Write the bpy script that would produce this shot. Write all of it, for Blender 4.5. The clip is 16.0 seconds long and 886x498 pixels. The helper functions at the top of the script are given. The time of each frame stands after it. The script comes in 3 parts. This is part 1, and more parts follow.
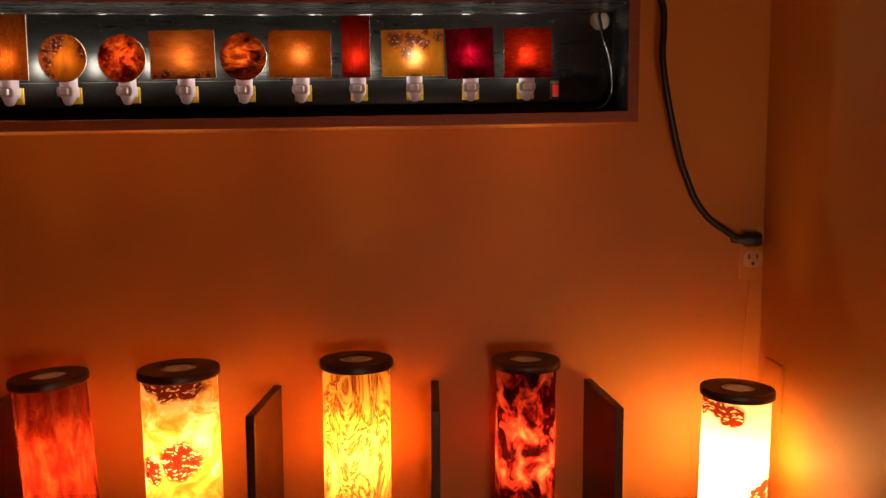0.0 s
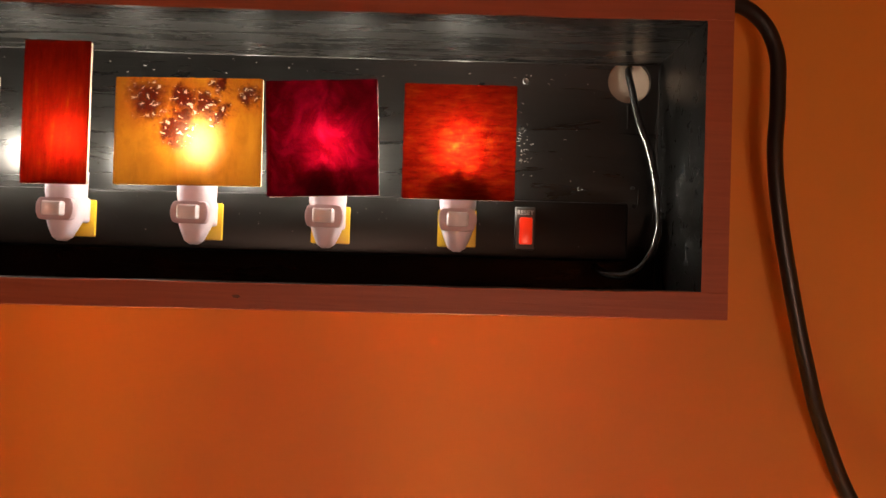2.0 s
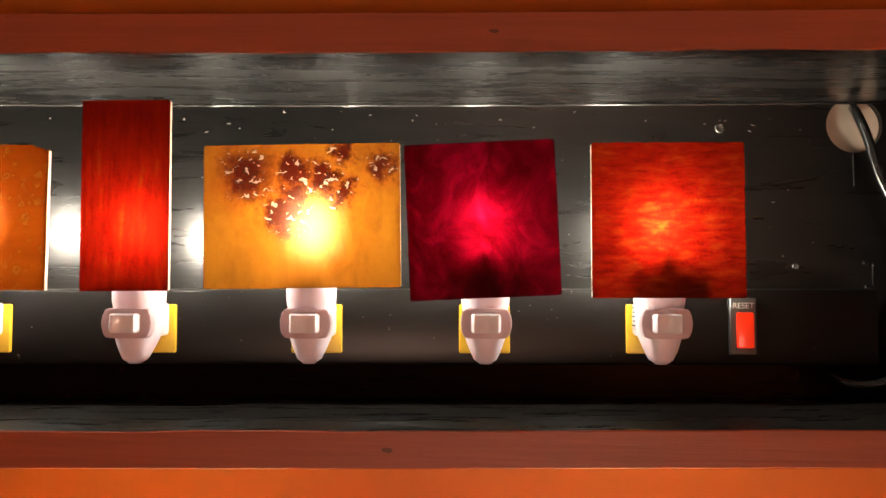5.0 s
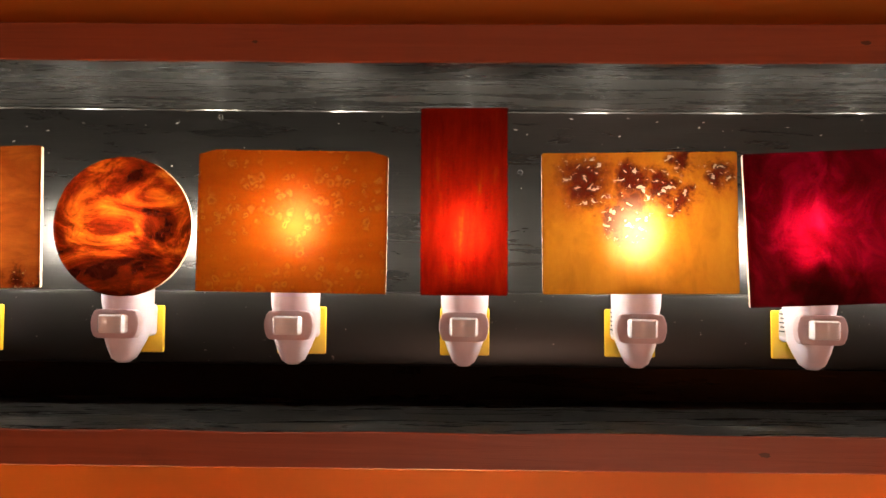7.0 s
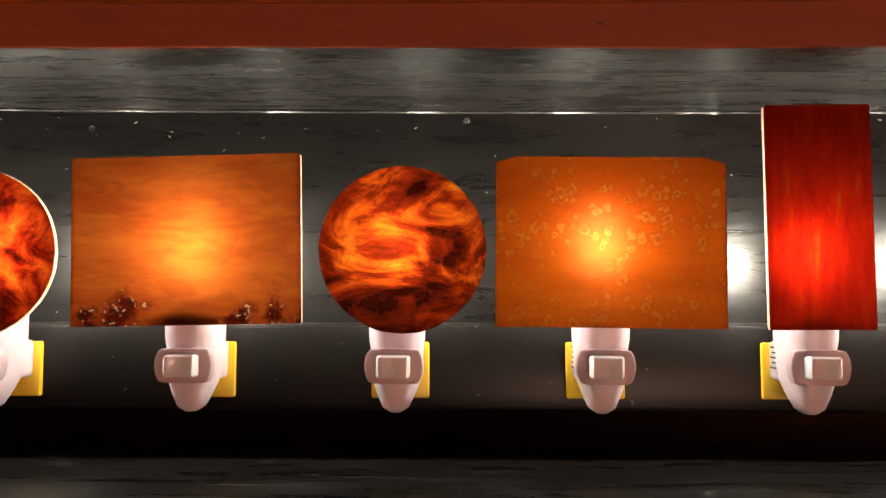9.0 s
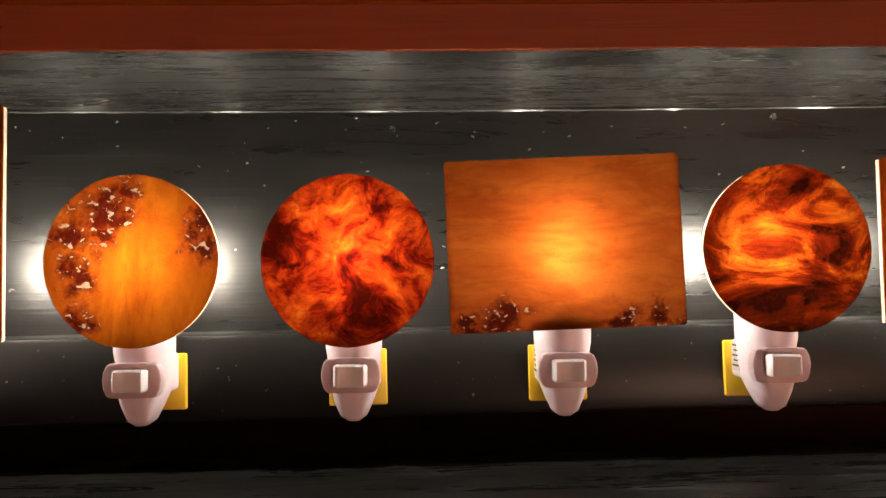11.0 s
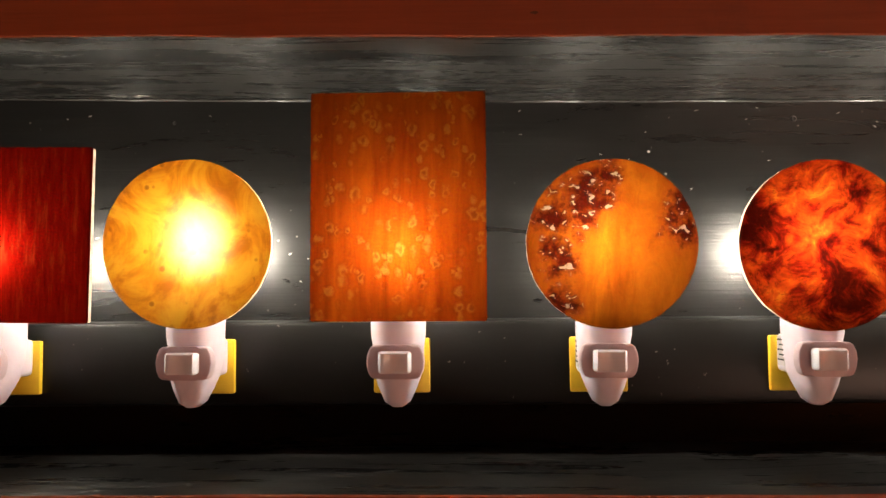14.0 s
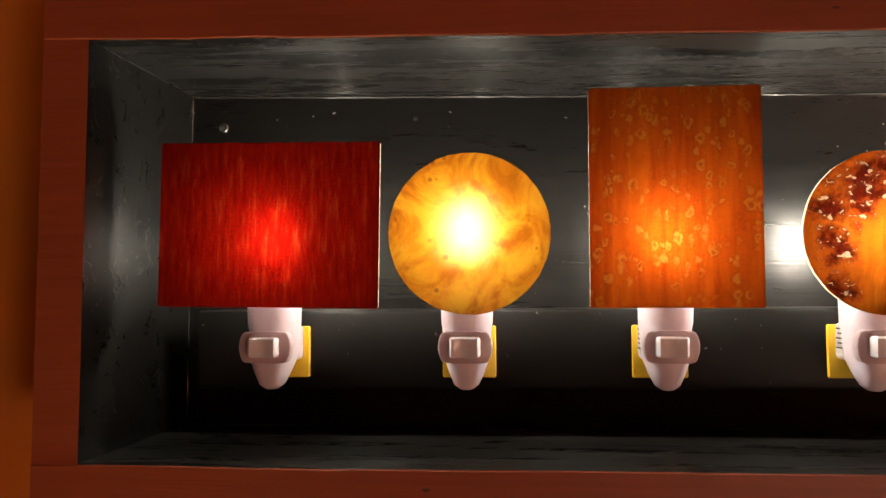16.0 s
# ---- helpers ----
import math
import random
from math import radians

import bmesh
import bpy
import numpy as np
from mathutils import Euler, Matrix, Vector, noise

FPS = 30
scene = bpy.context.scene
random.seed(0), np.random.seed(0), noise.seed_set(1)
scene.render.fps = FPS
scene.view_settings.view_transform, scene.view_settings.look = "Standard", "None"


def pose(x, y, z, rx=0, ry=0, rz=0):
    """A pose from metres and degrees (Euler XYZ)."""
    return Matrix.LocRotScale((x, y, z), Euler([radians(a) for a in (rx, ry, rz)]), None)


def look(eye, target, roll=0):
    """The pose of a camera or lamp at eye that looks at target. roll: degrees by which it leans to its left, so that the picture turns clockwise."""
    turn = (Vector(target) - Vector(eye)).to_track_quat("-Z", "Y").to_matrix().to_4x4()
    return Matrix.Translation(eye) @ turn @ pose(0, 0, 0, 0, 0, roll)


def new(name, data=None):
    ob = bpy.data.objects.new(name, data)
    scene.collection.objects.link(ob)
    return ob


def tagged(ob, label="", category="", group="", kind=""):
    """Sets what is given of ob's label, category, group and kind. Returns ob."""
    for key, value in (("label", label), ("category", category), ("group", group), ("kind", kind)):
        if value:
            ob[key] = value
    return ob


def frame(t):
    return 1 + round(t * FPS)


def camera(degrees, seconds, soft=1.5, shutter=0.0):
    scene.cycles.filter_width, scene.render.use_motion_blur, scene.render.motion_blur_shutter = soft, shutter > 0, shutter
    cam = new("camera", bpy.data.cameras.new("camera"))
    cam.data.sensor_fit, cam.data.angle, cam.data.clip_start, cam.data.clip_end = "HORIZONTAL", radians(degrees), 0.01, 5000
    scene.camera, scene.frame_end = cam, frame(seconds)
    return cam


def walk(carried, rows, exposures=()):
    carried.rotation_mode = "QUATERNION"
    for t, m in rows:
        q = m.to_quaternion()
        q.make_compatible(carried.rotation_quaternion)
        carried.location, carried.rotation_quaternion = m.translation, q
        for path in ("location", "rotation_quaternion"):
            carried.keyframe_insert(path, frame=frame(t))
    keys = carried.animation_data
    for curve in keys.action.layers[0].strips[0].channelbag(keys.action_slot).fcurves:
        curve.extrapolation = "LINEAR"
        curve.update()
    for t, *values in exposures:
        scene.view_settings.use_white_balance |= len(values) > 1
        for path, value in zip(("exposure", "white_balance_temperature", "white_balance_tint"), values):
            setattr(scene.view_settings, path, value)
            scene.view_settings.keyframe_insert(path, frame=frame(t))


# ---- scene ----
PATH = [
    (0, (0.84, -1.346, 1.368), (0.846, 0.644, 1.171), -0.2),
    (0.5, (0.95, -1.14, 1.374), (0.891, 0.856, 1.268), 0.4),
    (1, (0.982, -0.959, 1.391), (0.876, 1.036, 1.314), 1.0),
    (1.5, (0.962, -0.765, 1.418), (0.896, 1.234, 1.407), 1.6),
    (2, (0.969, -0.598, 1.45), (0.95, 1.401, 1.522), 2.1),
    (2.5, (0.984, -0.506, 1.48), (0.907, 1.488, 1.617), 2.3),
    (3, (0.972, -0.473, 1.491), (0.884, 1.52, 1.639), 2.4),
    (3.2, (0.97, -0.464, 1.495), (0.897, 1.53, 1.637), 2.4),
    (5.3, (0.854, -0.466, 1.505), (0.801, 1.532, 1.59), 0.4),
    (5.5, (0.839, -0.465, 1.508), (0.79, 1.533, 1.572), 0.5),
    (6, (0.805, -0.462, 1.505), (0.754, 1.537, 1.566), 0.5),
    (6.5, (0.764, -0.469, 1.505), (0.701, 1.528, 1.582), 0.8),
    (7, (0.721, -0.478, 1.504), (0.639, 1.518, 1.602), 0.9),
    (7.5, (0.678, -0.483, 1.502), (0.6, 1.513, 1.599), 0.5),
    (8, (0.656, -0.473, 1.498), (0.573, 1.523, 1.6), 0.3),
    (8.5, (0.622, -0.452, 1.503), (0.53, 1.542, 1.633), 0.3),
    (9, (0.575, -0.415, 1.51), (0.496, 1.579, 1.645), 0.5),
    (9.5, (0.543, -0.408, 1.518), (0.491, 1.587, 1.639), 0.6),
    (10, (0.49, -0.411, 1.518), (0.463, 1.586, 1.622), 0.2),
    (10.2, (0.467, -0.412, 1.519), (0.454, 1.586, 1.617), 0.0),
    (12.3, (0.324, -0.421, 1.512), (0.351, 1.575, 1.63), -1.3),
    (12.5, (0.311, -0.422, 1.514), (0.332, 1.575, 1.627), -1.2),
    (13, (0.285, -0.417, 1.515), (0.256, 1.581, 1.616), -1.0),
    (13.5, (0.254, -0.416, 1.509), (0.184, 1.578, 1.639), -0.5),
    (14, (0.218, -0.423, 1.508), (0.137, 1.572, 1.63), -0.1),
    (14.5, (0.186, -0.427, 1.504), (0.078, 1.565, 1.637), -0.0),
    (15, (0.155, -0.433, 1.504), (0.014, 1.558, 1.634), -0.1),
    (15.5, (0.134, -0.438, 1.506), (-0.038, 1.551, 1.629), -0.1),
    (16, (0.117, -0.444, 1.503), (-0.066, 1.544, 1.621), 0.1),
]
cam = camera(56.0, 16.0)
EXPOSURES = [(0, 0.3), (0.5, 0.65), (1.5, 1.1), (2.5, 1.5), (5.3, 1.62), (6, 1.52), (7.5, 1.3), (9, 1.25), (16, 1.17)]
walk(cam, [(t, look(eye, target, roll)) for t, eye, target, roll in PATH], EXPOSURES)

BULB = 60.0      # strength of the small bulbs
TUBE = 130.0      # strength of the bulbs in the tube lamps
FILL = 16.5      # strength of the unseen fill lamp added behind the camera

world = bpy.data.worlds.new("world")
scene.world = world
world.use_nodes = True
world.node_tree.nodes["Background"].inputs[0].default_value = (1.0, 0.6, 0.35, 1)
world.node_tree.nodes["Background"].inputs[1].default_value = 0.01


# ---- materials ----
class Nodes:
    """A short way to write node trees."""

    def __init__(self, name):
        self.mat = bpy.data.materials.new(name)
        self.mat.use_nodes = True
        self.tree = self.mat.node_tree
        self.bsdf = self.tree.nodes["Principled BSDF"]
        self.out = self.tree.nodes["Material Output"]
        self.coord = self.tree.nodes.new("ShaderNodeTexCoord").outputs["Object"]

    def put(self, sock, value):
        if isinstance(value, bpy.types.NodeSocket):
            self.tree.links.new(value, sock)
        elif isinstance(value, (tuple, list)) and len(value) == 3 and sock.type == "RGBA":
            sock.default_value = (*value, 1)
        else:
            sock.default_value = value

    def node(self, kind, out=0, op="", **ins):
        n = self.tree.nodes.new(kind)
        if op:
            n.operation = op
        for key, value in ins.items():
            self.put(n.inputs[int(key[1:])] if key[0] == "i" and key[1:].isdigit() else n.inputs[key], value)
        return n.outputs[out]

    def scaled(self, sx, sy, sz, turn=(0, 0, 0), shift=(0, 0, 0)):
        return self.node("ShaderNodeMapping", i0=self.coord, i1=shift, i2=[radians(a) for a in turn], i3=(sx, sy, sz))

    def noise(self, vec, scale, detail=4.0, rough=0.55, distort=0.0, out="Fac"):
        n = self.tree.nodes.new("ShaderNodeTexNoise")
        for key, value in (("Vector", vec), ("Scale", scale), ("Detail", detail), ("Roughness", rough), ("Distortion", distort)):
            self.put(n.inputs[key], value)
        return n.outputs[out]

    def voronoi(self, vec, scale, out="Distance"):
        n = self.tree.nodes.new("ShaderNodeTexVoronoi")
        self.put(n.inputs["Vector"], vec)
        self.put(n.inputs["Scale"], scale)
        return n.outputs[out]

    def ramp(self, fac, stops):
        n = self.tree.nodes.new("ShaderNodeValToRGB")
        el = n.color_ramp.elements
        while len(el) < len(stops):
            el.new(0.5)
        for e, (p, c) in zip(el, stops):
            e.position, e.color = p, (*c, 1) if isinstance(c, tuple) else (c, c, c, 1)
        self.put(n.inputs[0], fac)
        return n.outputs[0]

    def math(self, op, a, b=0.0):
        return self.node("ShaderNodeMath", op=op, i0=a, i1=b)

    def mix(self, fac, a, b, blend="MIX"):
        n = self.tree.nodes.new("ShaderNodeMix")
        n.data_type, n.blend_type = "RGBA", blend
        self.put(n.inputs[0], fac)
        self.put(n.inputs[6], a)
        self.put(n.inputs[7], b)
        return n.outputs[2]

    def bump(self, height, strength=0.3, depth=0.001):
        return self.node("ShaderNodeBump", Strength=strength, Distance=depth, Height=height)

    def spots(self, vec, places, soft=0.5):
        """1 inside soft round patches (x, z, radius), 0 outside."""
        total = 0.0
        for x, z, r in places:
            d = self.node("ShaderNodeVectorMath", out="Value", op="DISTANCE", i0=vec, i1=(x, 0, z))
            one = self.node("ShaderNodeMapRange", i0=d, i1=r, i2=r * soft, i3=0.0, i4=1.0)
            total = self.math("MAXIMUM", one, total)
        return total

    def paint(self, color, rough, normal=None, metal=0.0, coat=0.0):
        self.put(self.bsdf.inputs["Base Color"], color)
        self.put(self.bsdf.inputs["Roughness"], rough)
        self.put(self.bsdf.inputs["Metallic"], metal)
        self.put(self.bsdf.inputs["Coat Weight"], coat)
        if normal is not None:
            self.put(self.bsdf.inputs["Normal"], normal)
        return self.mat

    def translucent(self, color, gloss=0.16, normal=None, share=0.8, gain=1.0, core=0.0, pale=0.0):
        """Lets light through in this colour, with a clear varnish on top."""
        raw = color
        color = self.mix(1.0, color, (gain, gain, gain), "MULTIPLY")
        dark = self.mix(1.0, color, (0.6, 0.55, 0.55), "MULTIPLY")
        self.paint(dark, gloss, normal, coat=0.3)
        tr = self.node("ShaderNodeBsdfTranslucent", Color=color)
        body = self.node("ShaderNodeMixShader", i0=share, i1=self.bsdf.outputs[0], i2=tr)
        if core:
            # part of the light goes nearly straight through
            ahead = self.node("ShaderNodeBsdfRefraction", Color=self.mix(pale, raw, (1.0, 0.80, 0.45)), Roughness=1.0, IOR=1.5)
            body = self.node("ShaderNodeMixShader", i0=core, i1=body, i2=ahead)
        self.put(self.out.inputs[0], body)
        return self.mat


def wall_paint():
    n = Nodes("tan_wall_paint")
    big = n.noise(n.coord, 1.7, 5)
    fine = n.noise(n.coord, 260, 3)
    color = n.ramp(big, [(0.3, (0.57, 0.198, 0.022)), (0.7, (0.63, 0.225, 0.027))])
    scuff = n.ramp(n.noise(n.scaled(9, 9, 4), 3.0, 6, 0.7), [(0.66, 0.0), (0.74, 1.0)])
    color = n.mix(n.math("MULTIPLY", scuff, 0.25), color, (0.47, 0.22, 0.07))
    # nicks and nail holes
    nicks = n.spots(n.coord, [(1.147, 0.925, 0.0035), (1.165, 0.924, 0.0025), (0.80, 0.91, 0.003), (0.803, 0.945, 0.003), (0.65, 1.0, 0.0022), (0.92, 1.31, 0.002), (0.42, 1.22, 0.002)], 0.6)
    color = n.mix(n.math("MULTIPLY", nicks, 0.8), color, (0.16, 0.06, 0.02))
    pale = n.spots(n.coord, [(1.266, 1.60, 0.004), (1.26, 1.594, 0.003)], 0.5)
    color = n.mix(n.math("MULTIPLY", pale, 0.6), color, (0.75, 0.6, 0.45))
    roller = n.noise(n.coord, 420, 2)
    return n.paint(color, 0.58, n.bump(n.math("ADD", fine, roller), 0.12, 0.0006))


def frame_paint():
    n = Nodes("red_brown_frame_paint")
    grain = n.noise(n.scaled(2.2, 30, 60), 5.0, 6, 0.65, 0.6)
    color = n.ramp(grain, [(0.3, (0.26, 0.062, 0.026)), (0.7, (0.34, 0.086, 0.036))])
    dirt = n.ramp(n.noise(n.coord, 23, 6, 0.7), [(0.62, 0.0), (0.75, 1.0)])
    color = n.mix(n.math("MULTIPLY", dirt, 0.3), color, (0.13, 0.045, 0.025))
    return n.paint(color, 0.5, n.bump(grain, 0.35, 0.0008))


def black_gloss(name, rough_low, rough_high, spec, wear_sheen, cracked=0.0):
    n = Nodes(name)
    brush = n.noise(n.scaled(3, 150, 150), 4.0, 4, 0.6)
    broad = n.noise(n.scaled(3, 9, 9), 3.0, 4, 0.6)
    dust = n.ramp(n.noise(n.coord, 330, 2), [(0.72, 0.0), (0.78, 1.0)])
    smear = n.ramp(n.noise(n.scaled(4, 30, 30), 2.5, 6, 0.7, 0.8), [(0.35, 0.0), (0.8, 1.0)])
    # grey streaks: wear, and on the top and bottom boards also painted-in sheen
    color = n.mix(n.math("MULTIPLY", smear, 0.4), (0.003, 0.0028, 0.0026), (wear_sheen, wear_sheen * 0.95, wear_sheen * 0.88))
    fleck = n.math("MULTIPLY", n.ramp(n.voronoi(n.coord, 90), [(0.05, 1.0), (0.075, 0.0)]), n.ramp(n.noise(n.coord, 31, 2), [(0.58, 0.0), (0.62, 1.0)]))
    color = n.mix(n.math("MULTIPLY", n.math("MAXIMUM", fleck, n.math("MULTIPLY", dust, 0.4)), 0.4), color, (0.4, 0.37, 0.33))
    rough = n.ramp(smear, [(0.0, rough_low), (1.0, rough_high)])
    if cracked:
        # a few long hairline cracks along the board
        long = n.noise(n.scaled(1.6, 9, 9), 1.6, 3, 0.7, 0.3)
        crack = n.ramp(n.math("ABSOLUTE", n.math("SUBTRACT", long, 0.5)), [(0.0, 1.0), (0.006, 0.0)])
        color = n.mix(n.math("MULTIPLY", crack, cracked), color, (0.002, 0.002, 0.002))
        rough = n.math("ADD", rough, n.math("MULTIPLY", crack, 0.3 * cracked))
    lumps = n.math("ADD", n.math("MULTIPLY", brush, 0.30), n.math("MULTIPLY", broad, 0.5))
    n.put(n.bsdf.inputs["Specular IOR Level"], spec)
    return n.paint(color, rough, n.bump(lumps, 0.36, 0.0012))


def strip_metal():
    n = Nodes("black_enamelled_metal")
    n.put(n.bsdf.inputs["Specular IOR Level"], 0.24)
    dust = n.ramp(n.noise(n.coord, 300, 2), [(0.73, 0.0), (0.78, 1.0)])
    smear = n.noise(n.scaled(6, 20, 30), 3.0, 6, 0.7)
    color = n.mix(n.math("MULTIPLY", smear, 0.5), (0.004, 0.0037, 0.0034), (0.014, 0.013, 0.012))
    return n.paint(n.mix(n.math("MULTIPLY", dust, 0.5), color, (0.3, 0.28, 0.25)), 0.36, n.bump(smear, 0.15, 0.0008))


def plain(name, color, rough, metal=0.0, wobble=0.08, scale=60.0):
    n = Nodes(name)
    k = n.noise(n.coord, scale, 5)
    dark = tuple(c * (1 - 2 * wobble) for c in color)
    return n.paint(n.ramp(k, [(0.3, dark), (0.7, color)]), rough, n.bump(k, 0.08, 0.0005), metal)


def glow(name, color, strength):
    n = Nodes(name)
    n.paint(color, 0.3)
    n.put(n.bsdf.inputs["Emission Color"], color)
    n.bsdf.inputs["Emission Strength"].default_value = strength
    return n.mat


def lamp_plastic():
    n = Nodes("white_lamp_plastic")
    k = n.noise(n.coord, 140, 4)
    color = n.ramp(k, [(0.3, (0.70, 0.61, 0.68)), (0.7, (0.78, 0.69, 0.76))])
    n.paint(color, 0.32, n.bump(k, 0.05, 0.0004))
    n.put(n.bsdf.inputs["Subsurface Weight"], 0.25)
    n.bsdf.inputs["Subsurface Radius"].default_value = (0.008, 0.005, 0.004)
    n.bsdf.inputs["Subsurface Scale"].default_value = 0.6
    return n.mat


def acrylic_edge():
    n = Nodes("sawn_acrylic_edge")
    k = n.noise(n.coord, 300, 3)
    tr = n.node("ShaderNodeBsdfTranslucent", Color=(0.35, 0.27, 0.2))
    n.paint((0.4, 0.32, 0.24), n.ramp(k, [(0.3, 0.2), (0.7, 0.35)]))
    n.put(n.out.inputs[0], n.node("ShaderNodeMixShader", i0=0.5, i1=n.bsdf.outputs[0], i2=tr))
    return n.mat


def acrylic():
    n = Nodes("clear_acrylic_plate")
    n.paint((0.9, 0.9, 0.88), 0.08)
    clear = n.node("ShaderNodeBsdfTransparent", Color=(0.97, 0.96, 0.94))
    n.put(n.out.inputs[0], n.node("ShaderNodeMixShader", i0=0.93, i1=n.bsdf.outputs[0], i2=clear))
    return n.mat


def burl(n, base, places, seed, hole=(0.95, 0.62, 0.42), dark=(0.15, 0.014, 0.005), size=210.0):
    """Dark knotty clusters with small bright pits."""
    warp = n.noise(n.coord, 85, 4, 0.65, out="Color")

    off = n.node("ShaderNodeVectorMath", op="MULTIPLY_ADD", i0=warp, i1=(0.03, 0.0, 0.03), i2=(-0.015, 0, -0.015))
    vec = n.node("ShaderNodeVectorMath", op="ADD", i0=n.coord, i1=off)
    mask = n.spots(vec, places, 0.35)
    halo = n.spots(vec, [(x, z, r * 1.5) for x, z, r in places], 0.3)
    color = n.mix(n.math("MULTIPLY", halo, 0.75), base, (0.55, 0.08, 0.012))
    color = n.mix(mask, color, dark)
    pits = n.ramp(n.noise(n.scaled(1, 0, 1.3, turn=(0, 30, 0), shift=(seed, 0, seed)), size * 1.5, 2, 0.5, 0.6), [(0.60, 0.0), (0.65, 1.0)])
    inner = n.spots(vec, [(x, z, r * 0.95) for x, z, r in places], 0.8)
    pits = n.math("MULTIPLY", pits, inner)
    return n.mix(pits, color, hole), pits


def rings(n, base, size, pale, seed, stretch=1.0, amount=0.52):
    """Pale, broken, ring-shaped bird's eyes of uneven size with darker hearts."""
    warp = n.noise(n.coord, 210, 3, 0.6, out="Color")
    off = n.node("ShaderNodeVectorMath", op="MULTIPLY", i0=warp, i1=(0.0055, 0, 0.0055))
    vec = n.node("ShaderNodeVectorMath", op="ADD", i0=n.scaled(1, 0, stretch, shift=(seed, 0, seed)), i1=off)
    cell = n.voronoi(vec, size)
    grow = n.node("ShaderNodeSeparateColor", i0=n.voronoi(vec, size, "Color"))
    cell = n.math("DIVIDE", cell, n.math("MULTIPLY_ADD", grow, 0.9))
    broken = n.ramp(n.noise(n.coord, 260, 2), [(0.36, 0.1), (0.52, 1.0)])
    ring = n.math("MULTIPLY", broken, n.ramp(cell, [(0.12, 0.25), (0.22, 1.0), (0.30, 0.9), (0.42, 0.0)]))
    heart = n.ramp(cell, [(0.10, 1.0), (0.24, 0.0)])
    rim = n.math("MULTIPLY", n.ramp(cell, [(0.36, 0.0), (0.46, 1.0), (0.62, 0.0)]), 0.45)
    where = n.ramp(n.noise(n.scaled(1, 0, 1, shift=(seed * 3, 0, 0)), 42, 2), [(amount - 0.05, 0.0), (amount + 0.03, 1.0)])
    base = n.mix(n.math("MULTIPLY", n.math("MAXIMUM", heart, rim), n.math("MULTIPLY", where, 0.35)), base, (0.34, 0.035, 0.004))
    return n.mix(n.math("MULTIPLY", n.math("MULTIPLY", ring, where), 0.40), base, pale)


def panel_red_streaks():
    n = Nodes("red_panel_upright_grain")
    k = n.noise(n.scaled(420, 1, 60), 1.0, 4, 0.6)
    c = n.ramp(k, [(0.3, (0.42, 0.004, 0.002)), (0.55, (0.62, 0.012, 0.004)), (0.75, (0.95, 0.09, 0.02))])
    return n.translucent(c, normal=n.bump(k, 0.2, 0.0005), gain=0.062, core=0.018)


def panel_yellow_swirl():
    n = Nodes("yellow_swirled_panel")
    k = n.noise(n.coord, 34, 5, 0.6, 2.4)
    c = n.ramp(k, [(0.38, (0.55, 0.14, 0.003)), (0.48, (0.84, 0.27, 0.008)), (0.60, (1.0, 0.46, 0.025))])
    dots = n.ramp(n.voronoi(n.coord, 150), [(0.14, 1.0), (0.22, 0.0)])
    where = n.ramp(n.noise(n.coord, 55, 2), [(0.50, 0.0), (0.55, 1.0)])
    return n.translucent(n.mix(n.math("MULTIPLY", n.math("MULTIPLY", dots, where), 0.8), c, (0.3, 0.05, 0.005)), gain=0.17, core=0.075, pale=0.45)


def panel_orange_eyes(name, seed, grain, stretch, size, amount, low, high, gain=0.095, core=0.022, pale=0.0):
    n = Nodes(name)
    k = n.noise(n.scaled(*grain, shift=(seed, 0, seed)), 1.0, 4, 0.6, 0.5)
    c = n.ramp(k, [(0.3, low), (0.7, high)])
    # broad darker streaks along the grain
    streak = n.noise(n.scaled(grain[0] * 0.35, 1, grain[2] * 0.22, shift=(seed, 0, 4)), 1.0, 3, 0.6, 0.8)
    c = n.mix(0.7, c, n.ramp(streak, [(0.36, (0.72, 0.55, 0.5)), (0.50, (1.0, 1.0, 1.0))]), "MULTIPLY")
    c = rings(n, c, size, (1.0, 0.40, 0.06), seed, stretch, amount)
    return n.translucent(c, normal=n.bump(k, 0.15, 0.0005), gain=gain, core=core, pale=pale)


def panel_amber_burl(name, places, seed, low, high, grain=(40, 0, 14), turn=40, size=210.0, gain=0.115, core=0.01):
    n = Nodes(name)
    k = n.noise(n.scaled(*grain, turn=(0, turn, 0), shift=(seed, 0, 0)), 1.0, 5, 0.6, 1.6)
    c = n.ramp(k, [(0.3, low), (0.7, high)])
    fine = n.noise(n.scaled(*[q * 3.5 for q in grain], turn=(0, turn, 0), shift=(seed, 0, 2)), 1.0, 4, 0.6, 1.2)
    c = n.mix(0.42, c, n.ramp(fine, [(0.32, (0.5, 0.38, 0.3)), (0.55, (1.0, 1.0, 1.0))]), "MULTIPLY")
    c, pits = burl(n, c, places, seed, size=size)
    return n.translucent(c, 0.12, n.bump(pits, 0.4, 0.0006), gain=gain, core=core, pale=0.35 if core > 0.04 else 0.0)


